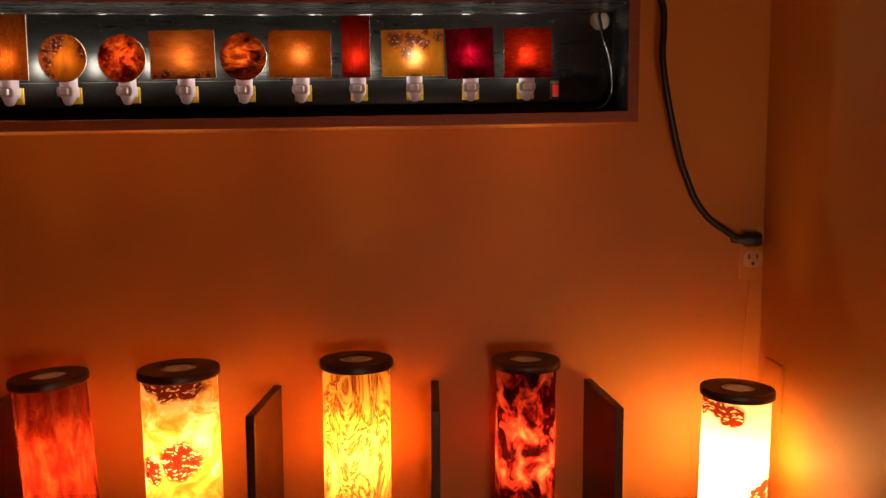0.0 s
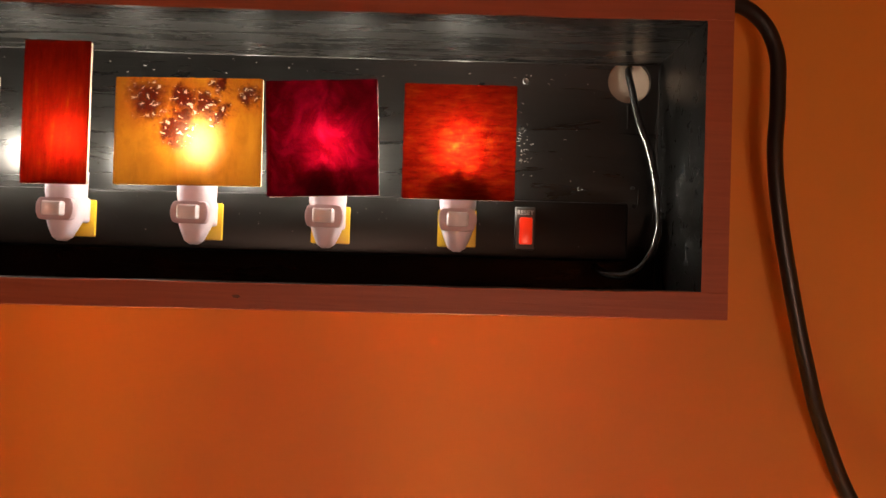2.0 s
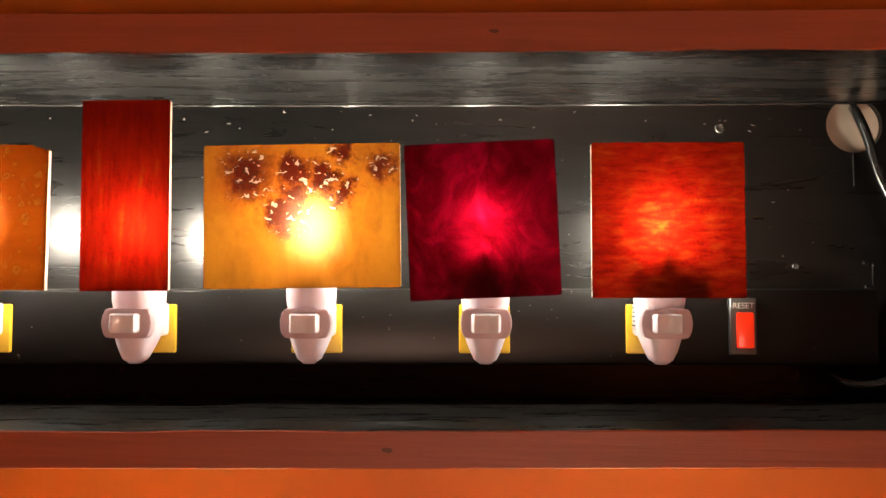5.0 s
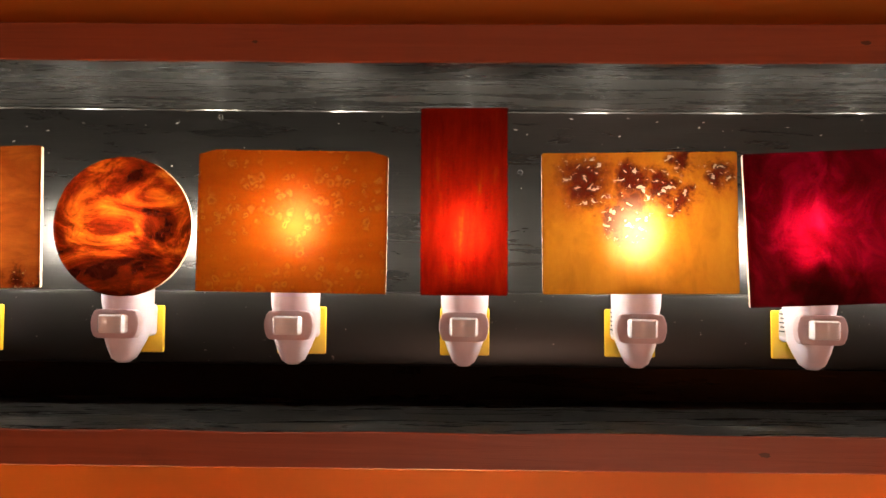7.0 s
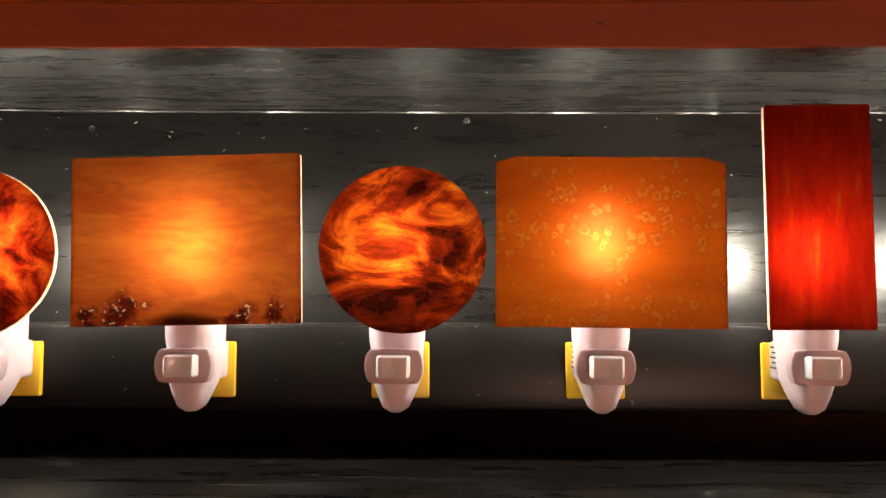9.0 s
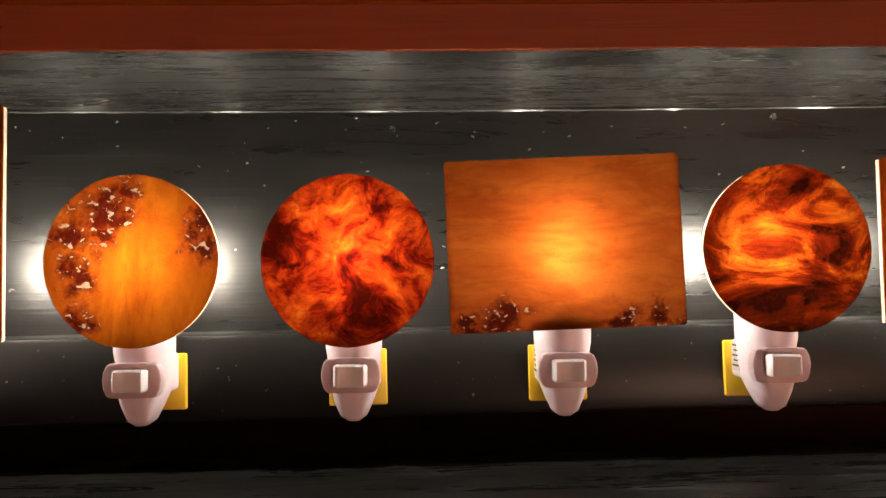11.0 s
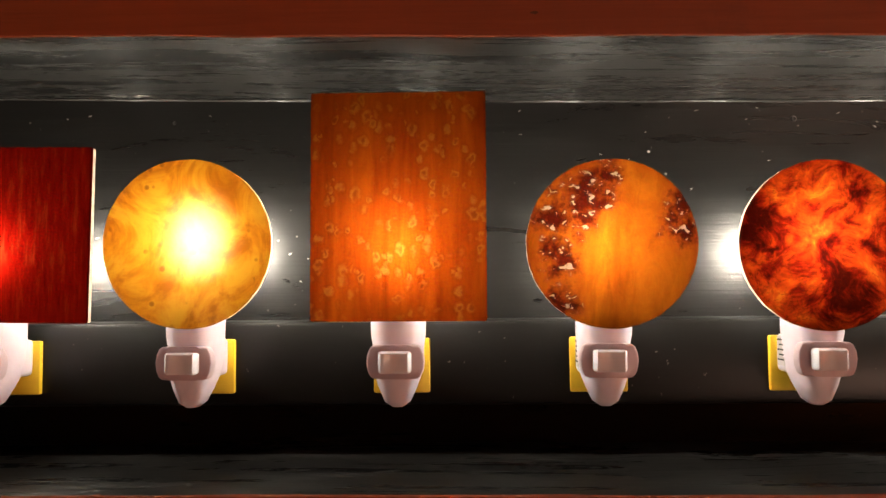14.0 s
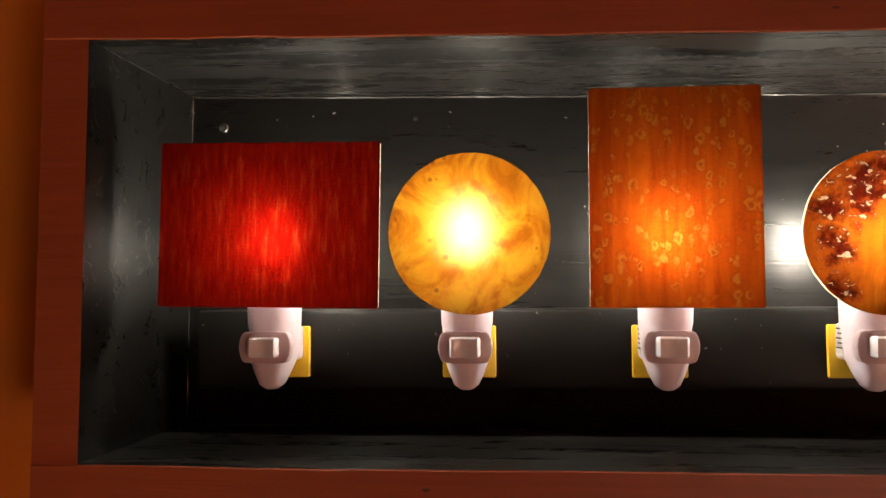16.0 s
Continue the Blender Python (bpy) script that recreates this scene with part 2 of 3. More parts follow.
def panel_marble(name, seed, scale, stops, stretch=(1, 0, 1), turn=0, distort=2.2):
    """Flame-like burl figure: folded light and dark tongues with thin dark veins."""
    n = Nodes(name)
    fold = n.noise(n.scaled(1, 0, 1, shift=(seed, 0, 0)), scale * 0.8, 3, 0.5, out="Color")
    off = n.node("ShaderNodeVectorMath", op="MULTIPLY_ADD", i0=fold, i1=(0.010, 0, 0.010), i2=(-0.005, 0, -0.005))
    vec = n.node("ShaderNodeVectorMath", op="ADD", i0=n.scaled(*stretch, turn=(0, turn, 0), shift=(seed, 0, seed)), i1=off)
    k = n.noise(vec, scale, 8, 0.64, distort)
    k2 = n.noise(n.scaled(1, 0, 1, shift=(seed * 2, 0, 0)), scale * 0.5, 3, 0.5, 1.0)
    f = n.math("ADD", n.math("MULTIPLY", k, 0.66), n.math("MULTIPLY", k2, 0.34))
    c = n.ramp(f, stops)
    vein = n.math("ABSOLUTE", n.math("SUBTRACT", n.noise(vec, scale * 2.1, 5, 0.6, distort), 0.5))
    c = n.mix(n.ramp(vein, [(0.0, 0.45), (0.022, 0.0)]), c, (0.12, 0.010, 0.003))
    return n.translucent(c, 0.12, gain=0.135, core=0.02)


def panel_red_soft():
    n = Nodes("deep_red_panel_upright_grain")
    k = n.noise(n.scaled(210, 1, 42), 1.0, 5, 0.6)
    c = n.ramp(k, [(0.3, (0.45, 0.007, 0.003)), (0.6, (0.75, 0.02, 0.004)), (0.8, (0.95, 0.14, 0.01))])
    return n.translucent(c, gain=0.062, core=0.02)


def panel_magenta():
    n = Nodes("dark_crimson_panel")
    k = n.noise(n.scaled(1, 0, 0.7, shift=(3.1, 0, 0)), 55, 5, 0.55, 1.2)
    return n.translucent(n.ramp(k, [(0.32, (0.10, 0.0005, 0.003)), (0.5, (0.20, 0.0008, 0.008)), (0.62, (0.32, 0.0015, 0.016)), (0.75, (0.46, 0.004, 0.03))]), gain=0.085, core=0.05)


def panel_red_ripple():
    n = Nodes("red_panel_rippled")
    k = n.noise(n.scaled(85, 1, 300), 1.0, 3, 0.6, 0.4)
    c = n.ramp(k, [(0.32, (0.50, 0.008, 0.003)), (0.52, (0.74, 0.020, 0.005)), (0.74, (0.95, 0.10, 0.012))])
    return n.translucent(c, normal=n.bump(k, 0.2, 0.0006), gain=0.07, core=0.04)


def tube_shade(name, seed, stops, scale=9.0, stretch=(1, 1, 1), distort=1.5, places=(), gain=0.21):
    n = Nodes(name)
    k = n.noise(n.scaled(*stretch, shift=(seed, seed, 0)), scale, 6, 0.62, distort)
    c = n.ramp(k, stops)
    if places:
        warp = n.noise(n.coord, 30, 3, out="Color")
        off = n.node("ShaderNodeVectorMath", op="MULTIPLY_ADD", i0=warp, i1=(0.03, 0.03, 0.03), i2=(-0.015, -0.015, -0.015))
        vec = n.node("ShaderNodeVectorMath", op="ADD", i0=n.coord, i1=off)
        vec = n.node("ShaderNodeVectorMath", op="MULTIPLY", i0=vec, i1=(1, 0, 1))
        mask = n.spots(vec, places, 0.7)
        wig = n.node("ShaderNodeVectorMath", op="MULTIPLY", i0=vec, i1=(1, 1, 2.2))
        cell = n.ramp(n.voronoi(wig, 120), [(0.25, 1.0), (0.4, 0.0)])
        knot = n.mix(cell, (0.16, 0.012, 0.004), (0.9, 0.45, 0.2))
        c = n.mix(mask, c, knot)
    return n.translucent(c, 0.2, gain=gain)


M_WALL, M_FRAME, M_STRIP = wall_paint(), frame_paint(), strip_metal()
M_BLACK = black_gloss("black_gloss_paint", 0.26, 0.36, 0.32, 0.010)
# same black paint, its streaks greyed to stand in for lamp sheen
M_TOP = black_gloss("black_sheen_paint", 0.24, 0.35, 1.0, 0.038)
# real cracks and scuffs, plus lamp reflections put into the grey
M_BOTTOM = black_gloss("black_cracked_paint", 0.25, 0.38, 0.85, 0.032, 0.9)
M_END = black_gloss("black_satin_paint", 0.26, 0.36, 0.55, 0.008)
M_PLASTIC, M_ACRYLIC, M_EDGE = lamp_plastic(), acrylic(), acrylic_edge()
M_PLATE = plain("pink_grey_plastic", (0.60, 0.46, 0.50), 0.32)
M_BUTTON = plain("white_switch_plastic", (0.84, 0.82, 0.86), 0.16)
M_YELLOW = plain("yellow_plastic", (0.80, 0.52, 0.03), 0.4)
M_CORD = plain("black_rubber_cord", (0.012, 0.011, 0.01), 0.38)
M_WIRE = plain("black_glossy_wire", (0.015, 0.015, 0.015), 0.16)
M_SCREW = plain("paint_smeared_screw", (0.05, 0.047, 0.042), 0.18, 0.0, 0.4, 900)
M_BEAD = plain("glossy_black_bead", (0.02, 0.019, 0.018), 0.14)
M_CHIP = plain("pale_paint_chip", (0.22, 0.21, 0.19), 0.35, 0.0, 0.3, 700)
M_KNOT = plain("dark_knot_wood", (0.13, 0.045, 0.025), 0.6)
M_INK = plain("dark_label_ink", (0.03, 0.03, 0.03), 0.6)
M_PAPER = plain("white_sticker_paper", (0.62, 0.56, 0.55), 0.6)
M_GREY = plain("grey_switch_bezel", (0.035, 0.033, 0.031), 0.35)
M_LETTER = plain("pale_lettering", (0.5, 0.48, 0.44), 0.5)
M_CREAM = plain("cream_plaster", (0.42, 0.34, 0.26), 0.7)
M_WOOD = plain("dark_stained_wood", (0.07, 0.022, 0.010), 0.4, 0.0, 0.25, 30)
M_COUNTER = plain("brown_counter_wood", (0.25, 0.11, 0.05), 0.4, 0.0, 0.2, 12)
M_OUTLET = plain("tan_painted_plastic", (0.64, 0.35, 0.14), 0.35)
M_CEIL = plain("off_white_ceiling_paint", (0.6, 0.5, 0.4), 0.8)
M_FLOOR = plain("brown_floor_boards", (0.2, 0.1, 0.05), 0.5, 0.0, 0.2, 8)
M_BULB = glow("lit_frosted_bulb", (1.0, 0.90, 0.74), BULB)
M_TUBE_BULB = glow("lit_warm_bulb", (1.0, 0.62, 0.27), TUBE)
M_ROCKER = glow("lit_orange_rocker", (0.34, 0.011, 0.002), 0.6)
# glow of the added fill lamp that brightens the fronts
M_FILL_LAMP = glow("lit_fill_globe", (1.0, 0.62, 0.45), FILL)


# ---- mesh helpers ----
def add_box(bm, x0, x1, y0, y1, z0, z1, bevel=0.0, segments=2, m=0):
    vs = [bm.verts.new((x, y, z)) for x in (x0, x1) for y in (y0, y1) for z in (z0, z1)]
    fs = [bm.faces.new([vs[i] for i in f]) for f in ((0, 1, 3, 2), (4, 6, 7, 5), (0, 4, 5, 1), (2, 3, 7, 6), (0, 2, 6, 4), (1, 5, 7, 3))]
    for f in fs:
        f.material_index = m
    if bevel:
        edges = list({e for f in fs for e in f.edges})
        bmesh.ops.bevel(bm, geom=edges, offset=bevel, segments=segments, affect="EDGES", profile=0.5)
    return bm


def loft(bm, loops, caps=True):
    """Skins a list of loops of points."""
    rings_ = [[bm.verts.new(p) for p in loop] for loop in loops]
    n = len(rings_[0])
    for a, b in zip(rings_, rings_[1:]):
        for i in range(n):
            bm.faces.new((a[i], a[(i + 1) % n], b[(i + 1) % n], b[i]))
    if caps:
        bm.faces.new(list(reversed(rings_[0])))
        bm.faces.new(rings_[-1])
    return bm


def circle(r, z, n=40, cx=0.0, cy=0.0):
    return [(cx + r * math.cos(2 * math.pi * i / n), cy + r * math.sin(2 * math.pi * i / n), z) for i in range(n)]


def prism(bm, outline, y0, y1, bevel=0.0):
    """Pushes an outline of (x, z) from y0 to y1."""
    loft(bm, [[(x, y0, z) for x, z in outline], [(x, y1, z) for x, z in outline]])
    if bevel:
        bmesh.ops.bevel(bm, geom=[e for e in bm.edges], offset=bevel, segments=2, affect="EDGES", profile=0.5)
    return bm


def mesh_of(name, bm, mats, smooth=False):
    bmesh.ops.recalc_face_normals(bm, faces=bm.faces)
    me = bpy.data.meshes.new(name)
    bm.to_mesh(me)
    bm.free()
    for m in mats if isinstance(mats, (list, tuple)) else [mats]:
        me.materials.append(m)
    if smooth:
        me.shade_smooth()
        me.set_sharp_from_angle(angle=radians(40))
    return me


def part(name, bm, material, parent, label="", smooth=True):
    ob = new(name, mesh_of(name, bm, material, smooth))
    ob.parent = parent
    return tagged(ob, label)


def thing(name, x, y, z, label, category, group="", rx=0, ry=0, rz=0):
    ob = new(name)
    ob.empty_display_size = 0.02
    ob.matrix_world = pose(x, y, z, rx, ry, rz)
    return tagged(ob, label, category, group)


def solid(name, bm, material, label="", category="", kind="", group="", smooth=False):
    return tagged(new(name, mesh_of(name, bm, material, smooth)), label, category, group, kind)


def cable(name, points, radius, material, parent=None):
    cu = bpy.data.curves.new(name, "CURVE")
    cu.dimensions, cu.bevel_depth, cu.bevel_resolution, cu.resolution_u = "3D", radius, 4, 10
    sp = cu.splines.new("BEZIER")
    sp.bezier_points.add(len(points) - 1)
    for b, p in zip(sp.bezier_points, points):
        b.co, b.handle_left_type, b.handle_right_type = p, "AUTO", "AUTO"
    cu.use_fill_caps = True
    cu.materials.append(material)
    ob = new(name, cu)
    ob.parent = parent
    return ob


# ---- the room ----
XR, YW, XL, YB, H = 1.366, 0.006, -2.4, -5.0, 2.6
solid("wall_north", add_box(bmesh.new(), XL, XR + 0.1, YW, YW + 0.1, 0, H), M_WALL, kind="structure")
solid("wall_east", add_box(bmesh.new(), XR, XR + 0.1, YB, YW - 0.002, 0, H), M_WALL, kind="structure")
solid("wall_west", add_box(bmesh.new(), XL - 0.1, XL, YB, YW + 0.1, 0, H), M_WALL, kind="structure")
solid("wall_south", add_box(bmesh.new(), XL - 0.1, XR + 0.1, YB - 0.1, YB, 0, H), M_WALL, kind="structure")
solid("floor", add_box(bmesh.new(), XL - 0.1, XR + 0.1, YB - 0.1, YW + 0.1, -0.1, 0), M_FLOOR, kind="structure")
solid("ceiling", add_box(bmesh.new(), XL - 0.1, XR + 0.1, YB - 0.1, YW + 0.1, H, H + 0.1), M_CEIL, kind="structure")


# ---- the black box on the wall ----
X0, X1, YF = -0.064, 1.115, -0.113


def ztop(x):
    return 1.6122 - 0.0024 * (x - X0) / (X1 - X0) - 0.0060 * max(0.0, 1 - ((x - 0.60) / 0.67) ** 2)


def zbot(x):
    u = (x - X0) / (X1 - X0)
    return 1.4345 + 0.0075 * u + 0.0058 * u * u


box = thing("display_box", 0.53, YW, 1.42, "long shallow wooden box, brown outside, glossy black inside", "display box")
inv = box.matrix_world.inverted()


def long_board(name, low, high, inner_up, label, inside):
    """A board along the box, following its slight bow; the inner face and the back are black."""
    bm = bmesh.new()
    rnd = random.Random(len(name))
    loops = []
    for i in range(41):
        x = X0 - 0.02 + (X1 + 0.0355 - X0) * i / 40
        j = rnd.uniform(-0.0004, 0.0004)
        a, b = low(x), high(x)
        if inner_up:
            b += j
        else:
            a += j
        e = 0.0006
        back = a if inner_up else a + 0.0030
        loops.append([(x, YF, a + e), (x, YF + e, a), (x, YW - 0.001, back), (x, YW - 0.001, b), (x, YF + e, b), (x, YF, b - e)])
    loft(bm, [[tuple(inv @ Vector(p)) for p in l] for l in loops])
    bm.normal_update()
    bmesh.ops.recalc_face_normals(bm, faces=bm.faces)
    for f in bm.faces:
        if (f.normal.z > 0) == inner_up and abs(f.normal.z) > 0.9:
            f.material_index = 1
        # underside takes the paler wall paint, standing in for light from the tube lamps
        elif f.normal.z < -0.9 and inner_up:
            f.material_index = 2
    return part(name, bm, [M_FRAME, inside, M_WALL], box, label, smooth=False)


long_board("top_board", ztop, lambda x: ztop(x) + 0.0175, False, "red-brown painted front edge, black underside", M_TOP)
long_board("bottom_board", lambda x: zbot(x) - 0.0160, zbot, True, "red-brown painted front edge, cracked black upper face", M_BOTTOM)


def end_board(name, xa, xb, inner):
    bm = bmesh.new()
    e = 0.001
    z0, z1 = zbot(xa) + 0.0002, ztop(xa) + 0.0042
    add_box(bm, xa, xb, YF + 0.0004, YW - 0.002, z0 - 0.0006, z1 + 0.0006)
    for v in bm.verts:
        v.co = inv @ v.co
    bm.normal_update()
    bmesh.ops.recalc_face_normals(bm, faces=bm.faces)
    for f in bm.faces:
        if f.normal.x * inner > 0.7:
            f.material_index = 1
    part(name, bm, [M_FRAME, M_END], box, smooth=False)


end_board("end_board", X0 - 0.02, X0, 1)
end_board("end_board", X1, X1 + 0.0155, -1)

HX, HZ, HR = 1.0935, 1.597, 0.0155
bm = bmesh.new()
outer = [bm.verts.new(p) for p in [(X0 - 0.001, 0, 1.428), (X1 + 0.001, 0, 1.443), (X1 + 0.001, 0, 1.6175), (X0 - 0.001, 0, 1.6175)]]
hole = [bm.verts.new((HX + HR * math.cos(a), 0, HZ + HR * math.sin(a))) for a in [2 * math.pi * i / 32 for i in range(32)]]
edges = [bm.edges.new((l[i], l[(i + 1) % len(l)])) for l in (outer, hole) for i in range(len(l))]
bmesh.ops.triangle_fill(bm, use_beauty=True, edges=edges)
front = list(bm.faces)
ext = bmesh.ops.extrude_face_region(bm, geom=front)
bmesh.ops.translate(bm, verts=[v for v in ext["geom"] if isinstance(v, bmesh.types.BMVert)], vec=(0, 0.005, 0))
for v in bm.verts:
    v.co = inv @ v.co
part("back_board", bm, M_BLACK, box, "glossy black brush-painted back with a cable hole", smooth=False)
bm = loft(bmesh.new(), [[tuple(inv @ Vector((HX + HR * 0.98 * math.cos(a), y, HZ + HR * 0.98 * math.sin(a)))) for a in [2 * math.pi * i / 32 for i in range(32)]] for y in (0.0045, 0.0035)])
part("hole_lining", bm, M_CREAM, box, "cream plaster showing in the cable hole")

# knots and dents in the front edges
for kx, top, kr in ((0.889, True, 0.0022), (0.62, True, 0.0016), (0.845, False, 0.0026), (0.33, False, 0.0018), (0.24, True, 0.0014), (0.08, False, 0.0016)):
    kz = ztop(kx) + 0.009 if top else zbot(kx) - 0.008
    kn = random.Random(int(kx * 1000))
    ko = [(kx + kr * 1.1 * math.cos(a) * kn.uniform(0.6, 1.1), kz + kr * 0.5 * math.sin(a) * kn.uniform(0.6, 1.1)) for a in [2 * math.pi * i / 11 for i in range(11)]]
    part("knot", loft(bmesh.new(), [[tuple(inv @ Vector((x, y, z))) for x, z in ko] for y in (YF + 0.0005, YF - 0.0003)]), M_KNOT, box)

# uneven beads of dried paint along the inner corners
def bead(points, r, seed):
    bm = bmesh.new()
    rb = random.Random(seed)
    loops = []
    for i, (p, q) in enumerate(points):
        k = r * (0.45 + 0.9 * noise.noise((i * 0.23, seed, 0)) ** 2 + rb.uniform(0, 0.35))
        a, b2 = Vector(p), Vector(q)
        u = b2.normalized()
        loops.append([tuple(inv @ (a + k * (math.cos(w) * Vector((0, 1, 0)) + math.sin(w) * u))) for w in [2 * math.pi * j / 6 for j in range(6)]])
    loft(bm, loops)
    part("paint_bead", bm, M_BEAD, box)


bead([((X0 + 0.001 + (X1 - X0 - 0.002) * i / 260, -0.0002, ztop(X0 + (X1 - X0) * i / 260) + 0.0023), (0, 0, 1)) for i in range(261)], 0.0013, 3)
bead([((X0 + 0.0002, -0.0002, 1.44 + 0.172 * i / 40), (1, 0, 0)) for i in range(41)], 0.0009, 5)
bead([((X1 - 0.0002, -0.0002, 1.45 + 0.159 * i / 40), (1, 0, 0)) for i in range(41)], 0.0009, 7)

# ridges of paint along the slanting inner edges, and drips on the back
def ridge(a, b, r, seed):
    bm = bmesh.new()
    a, b = Vector(a), Vector(b)
    along = (b - a).normalized()
    side = along.cross(Vector((1, 0.2, 0.1))).normalized()
    up = along.cross(side)
    k = 24
    loops = []
    for i in range(k + 1):
        q = r * (0.35 + 1.1 * abs(noise.noise((i * 0.41, seed, 2.0))))
        c = a.lerp(b, i / k)
        loops.append([tuple(inv @ (c + q * (math.cos(w) * side + math.sin(w) * up))) for w in [2 * math.pi * j / 6 for j in range(6)]])
    part("paint_ridge", loft(bm, loops), M_BEAD, box)


ridge((X0 + 0.0004, YF + 0.003, ztop(X0) - 0.0002), (X0 + 0.0004, -0.001, ztop(X0) + 0.0026), 0.0006, 1)
ridge((X1 - 0.0004, YF + 0.003, ztop(X1) - 0.0002), (X1 - 0.0004, -0.001, ztop(X1) + 0.0026), 0.0006, 2)
ridge((X0 + 0.0004, YF + 0.003, zbot(X0) + 0.0002), (X0 + 0.0004, -0.001, zbot(X0) + 0.0002), 0.0005, 3)
ridge((X1 - 0.0004, YF + 0.003, zbot(X1) + 0.0002), (X1 - 0.0004, -0.001, zbot(X1) + 0.0002), 0.0005, 4)
for dx, z0, z1 in ((1.0925, 1.563, 1.581), (1.1136, 1.545, 1.571), (1.1128, 1.497, 1.519), (1.1020, 1.508, 1.520)):
    ridge((dx, -0.0004, z0), (dx, -0.0004, z1), 0.0008, dx * 100)

# flecks and chips strewn over the back, thickest where the screws went in
bm = bmesh.new()
rc = random.Random(12)
for i in range(150):
    if i < 40:
        cx, cz = 1.018 + rc.gauss(0, 0.004), 1.545 + rc.gauss(0, 0.014)
    elif i < 70:
        cx, cz = rc.uniform(X0 + 0.02, X1 - 0.02), 1.6 + rc.gauss(0, 0.004)
    else:
        cx, cz = rc.uniform(X0 + 0.02, X1 - 0.02), rc.uniform(1.51, 1.605)
    if abs(cx - HX) < 0.02 and cz > 1.575 or cz > 1.606:
        continue
    w, h, t = rc.uniform(0.0003, 0.0013), rc.uniform(0.0002, 0.0005), rc.uniform(-0.6, 0.6)
    loop = [(cx + u * w * math.cos(t) - v * h * math.sin(t), cz + u * w * math.sin(t) + v * h * math.cos(t)) for u, v in ((-1, -0.4), (0.2, -1), (1, 0.3), (-0.3, 1))]
    loft(bm, [[tuple(inv @ Vector((a, y, b))) for a, b in loop] for y in (0.0004, -0.0004)])
tagged(part("paint_chips", bm, M_CHIP, box, "pale chips and flecks in the black paint", smooth=False), "pale chips and flecks in the black paint", kind="stuff")

# screws and paint chips on the back
rnd = random.Random(4)
for x, z, r in [(-0.046, 1.597, 0.0035), (0.378, 1.599, 0.002), (0.570, 1.603, 0.0022), (1.019, 1.595, 0.0036), (1.017, 1.560, 0.0028), (1.060, 1.518, 0.0026),
                (0.061, 1.600, 0.0012), (0.745, 1.572, 0.002), (1.098, 1.52, 0.0018), (1.099, 1.507, 0.0018)]:
    bm = bmesh.new()
    n = 14
    def ring_at(k, y):
        return [(x + k * r * math.cos(2 * math.pi * i / n), y, z + k * r * math.sin(2 * math.pi * i / n)) for i in range(n)]
    loft(bm, [[tuple(inv @ Vector(p)) for p in ring_at(k, y)] for k, y in ((0.8, 0.0005), (0.8, -0.0004), (0.6, -0.0010), (0.3, -0.0006))])
    part("screw_head", bm, M_SCREW if r > 0.002 else M_STRIP, box)


# ---- the power strip ----
def zs(x):
    return 1.4765 + 0.0080 * x


LAMP_X = [0.0005, 0.0925, 0.1833, 0.2733, 0.3632, 0.4530, 0.5413, 0.6285, 0.7150, 0.8012, 0.8873, 0.9725]
YS = -0.036
strip = thing("power_strip", 0.52, 0, zs(0.52), "long black metal power strip with yellow sockets", "power strip", ry=-math.degrees(math.atan(0.0080)))
si = strip.matrix_world.inverted()
bm = add_box(bmesh.new(), -0.565, 0.568, YS, -0.0005, -0.0185, 0.0205, 0.0022, 2)
part("housing", bm, M_STRIP, strip)
for x in LAMP_X:
    lx = x - 0.52
    bm = add_box(bmesh.new(), lx - 0.0130, lx + 0.0130, YS - 0.0025, YS + 0.004, -0.0125, 0.0125, 0.0009, 2)
    for sx, h in ((-0.0045, 0.0075), (0.0045, 0.0065)):
        add_box(bm, lx + sx - 0.0008, lx + sx + 0.0008, YS - 0.0028, YS - 0.0024, -0.001, h)
    part("socket", bm, M_YELLOW, strip, "yellow plastic socket")
sw = part("switch_bezel", add_box(bmesh.new(), 0.4915, 0.5050, YS - 0.003, YS + 0.003, -0.0130, 0.0158, 0.0006, 1), M_GREY, strip, "grey breaker switch surround with RESET lettering")
bm = prism(bmesh.new(), [(0.4945, -0.0095), (0.5030, -0.0095), (0.5030, 0.0085), (0.4945, 0.0085)], YS - 0.0055, YS - 0.0028, 0.0008)
part("rocker", bm, M_ROCKER, sw, "lit orange-red rocker")
tx = bpy.data.curves.new("lettering", "FONT")
tx.body, tx.size, tx.align_x, tx.extrude = "RESET", 0.0042, "CENTER", 0.0001
tmp = new("lettering_tmp", tx)
bpy.context.view_layer.update()
me = bpy.data.meshes.new_from_object(tmp.evaluated_get(bpy.context.evaluated_depsgraph_get()))
bpy.data.objects.remove(tmp)
me.transform(pose(0.4983, YS - 0.0032, 0.0105, 90, 0, 0))
me.materials.clear()
me.materials.append(M_LETTER)
txt = new("lettering", me)
txt.parent = sw
cable("cord", [tuple(si @ Vector(p)) for p in [(1.094, 0.002, 1.607), (1.0905, -0.010, 1.601), (1.0915, -0.018, 1.588), (1.0955, -0.024, 1.565), (1.1025, -0.028, 1.543), (1.107, -0.030, 1.522), (1.109, -0.032, 1.499), (1.1088, -0.033, 1.487), (1.102, -0.034, 1.469), (1.092, -0.035, 1.459), (1.078, -0.030, 1.457), (1.068, -0.020, 1.463)]], 0.0026, M_WIRE, strip)


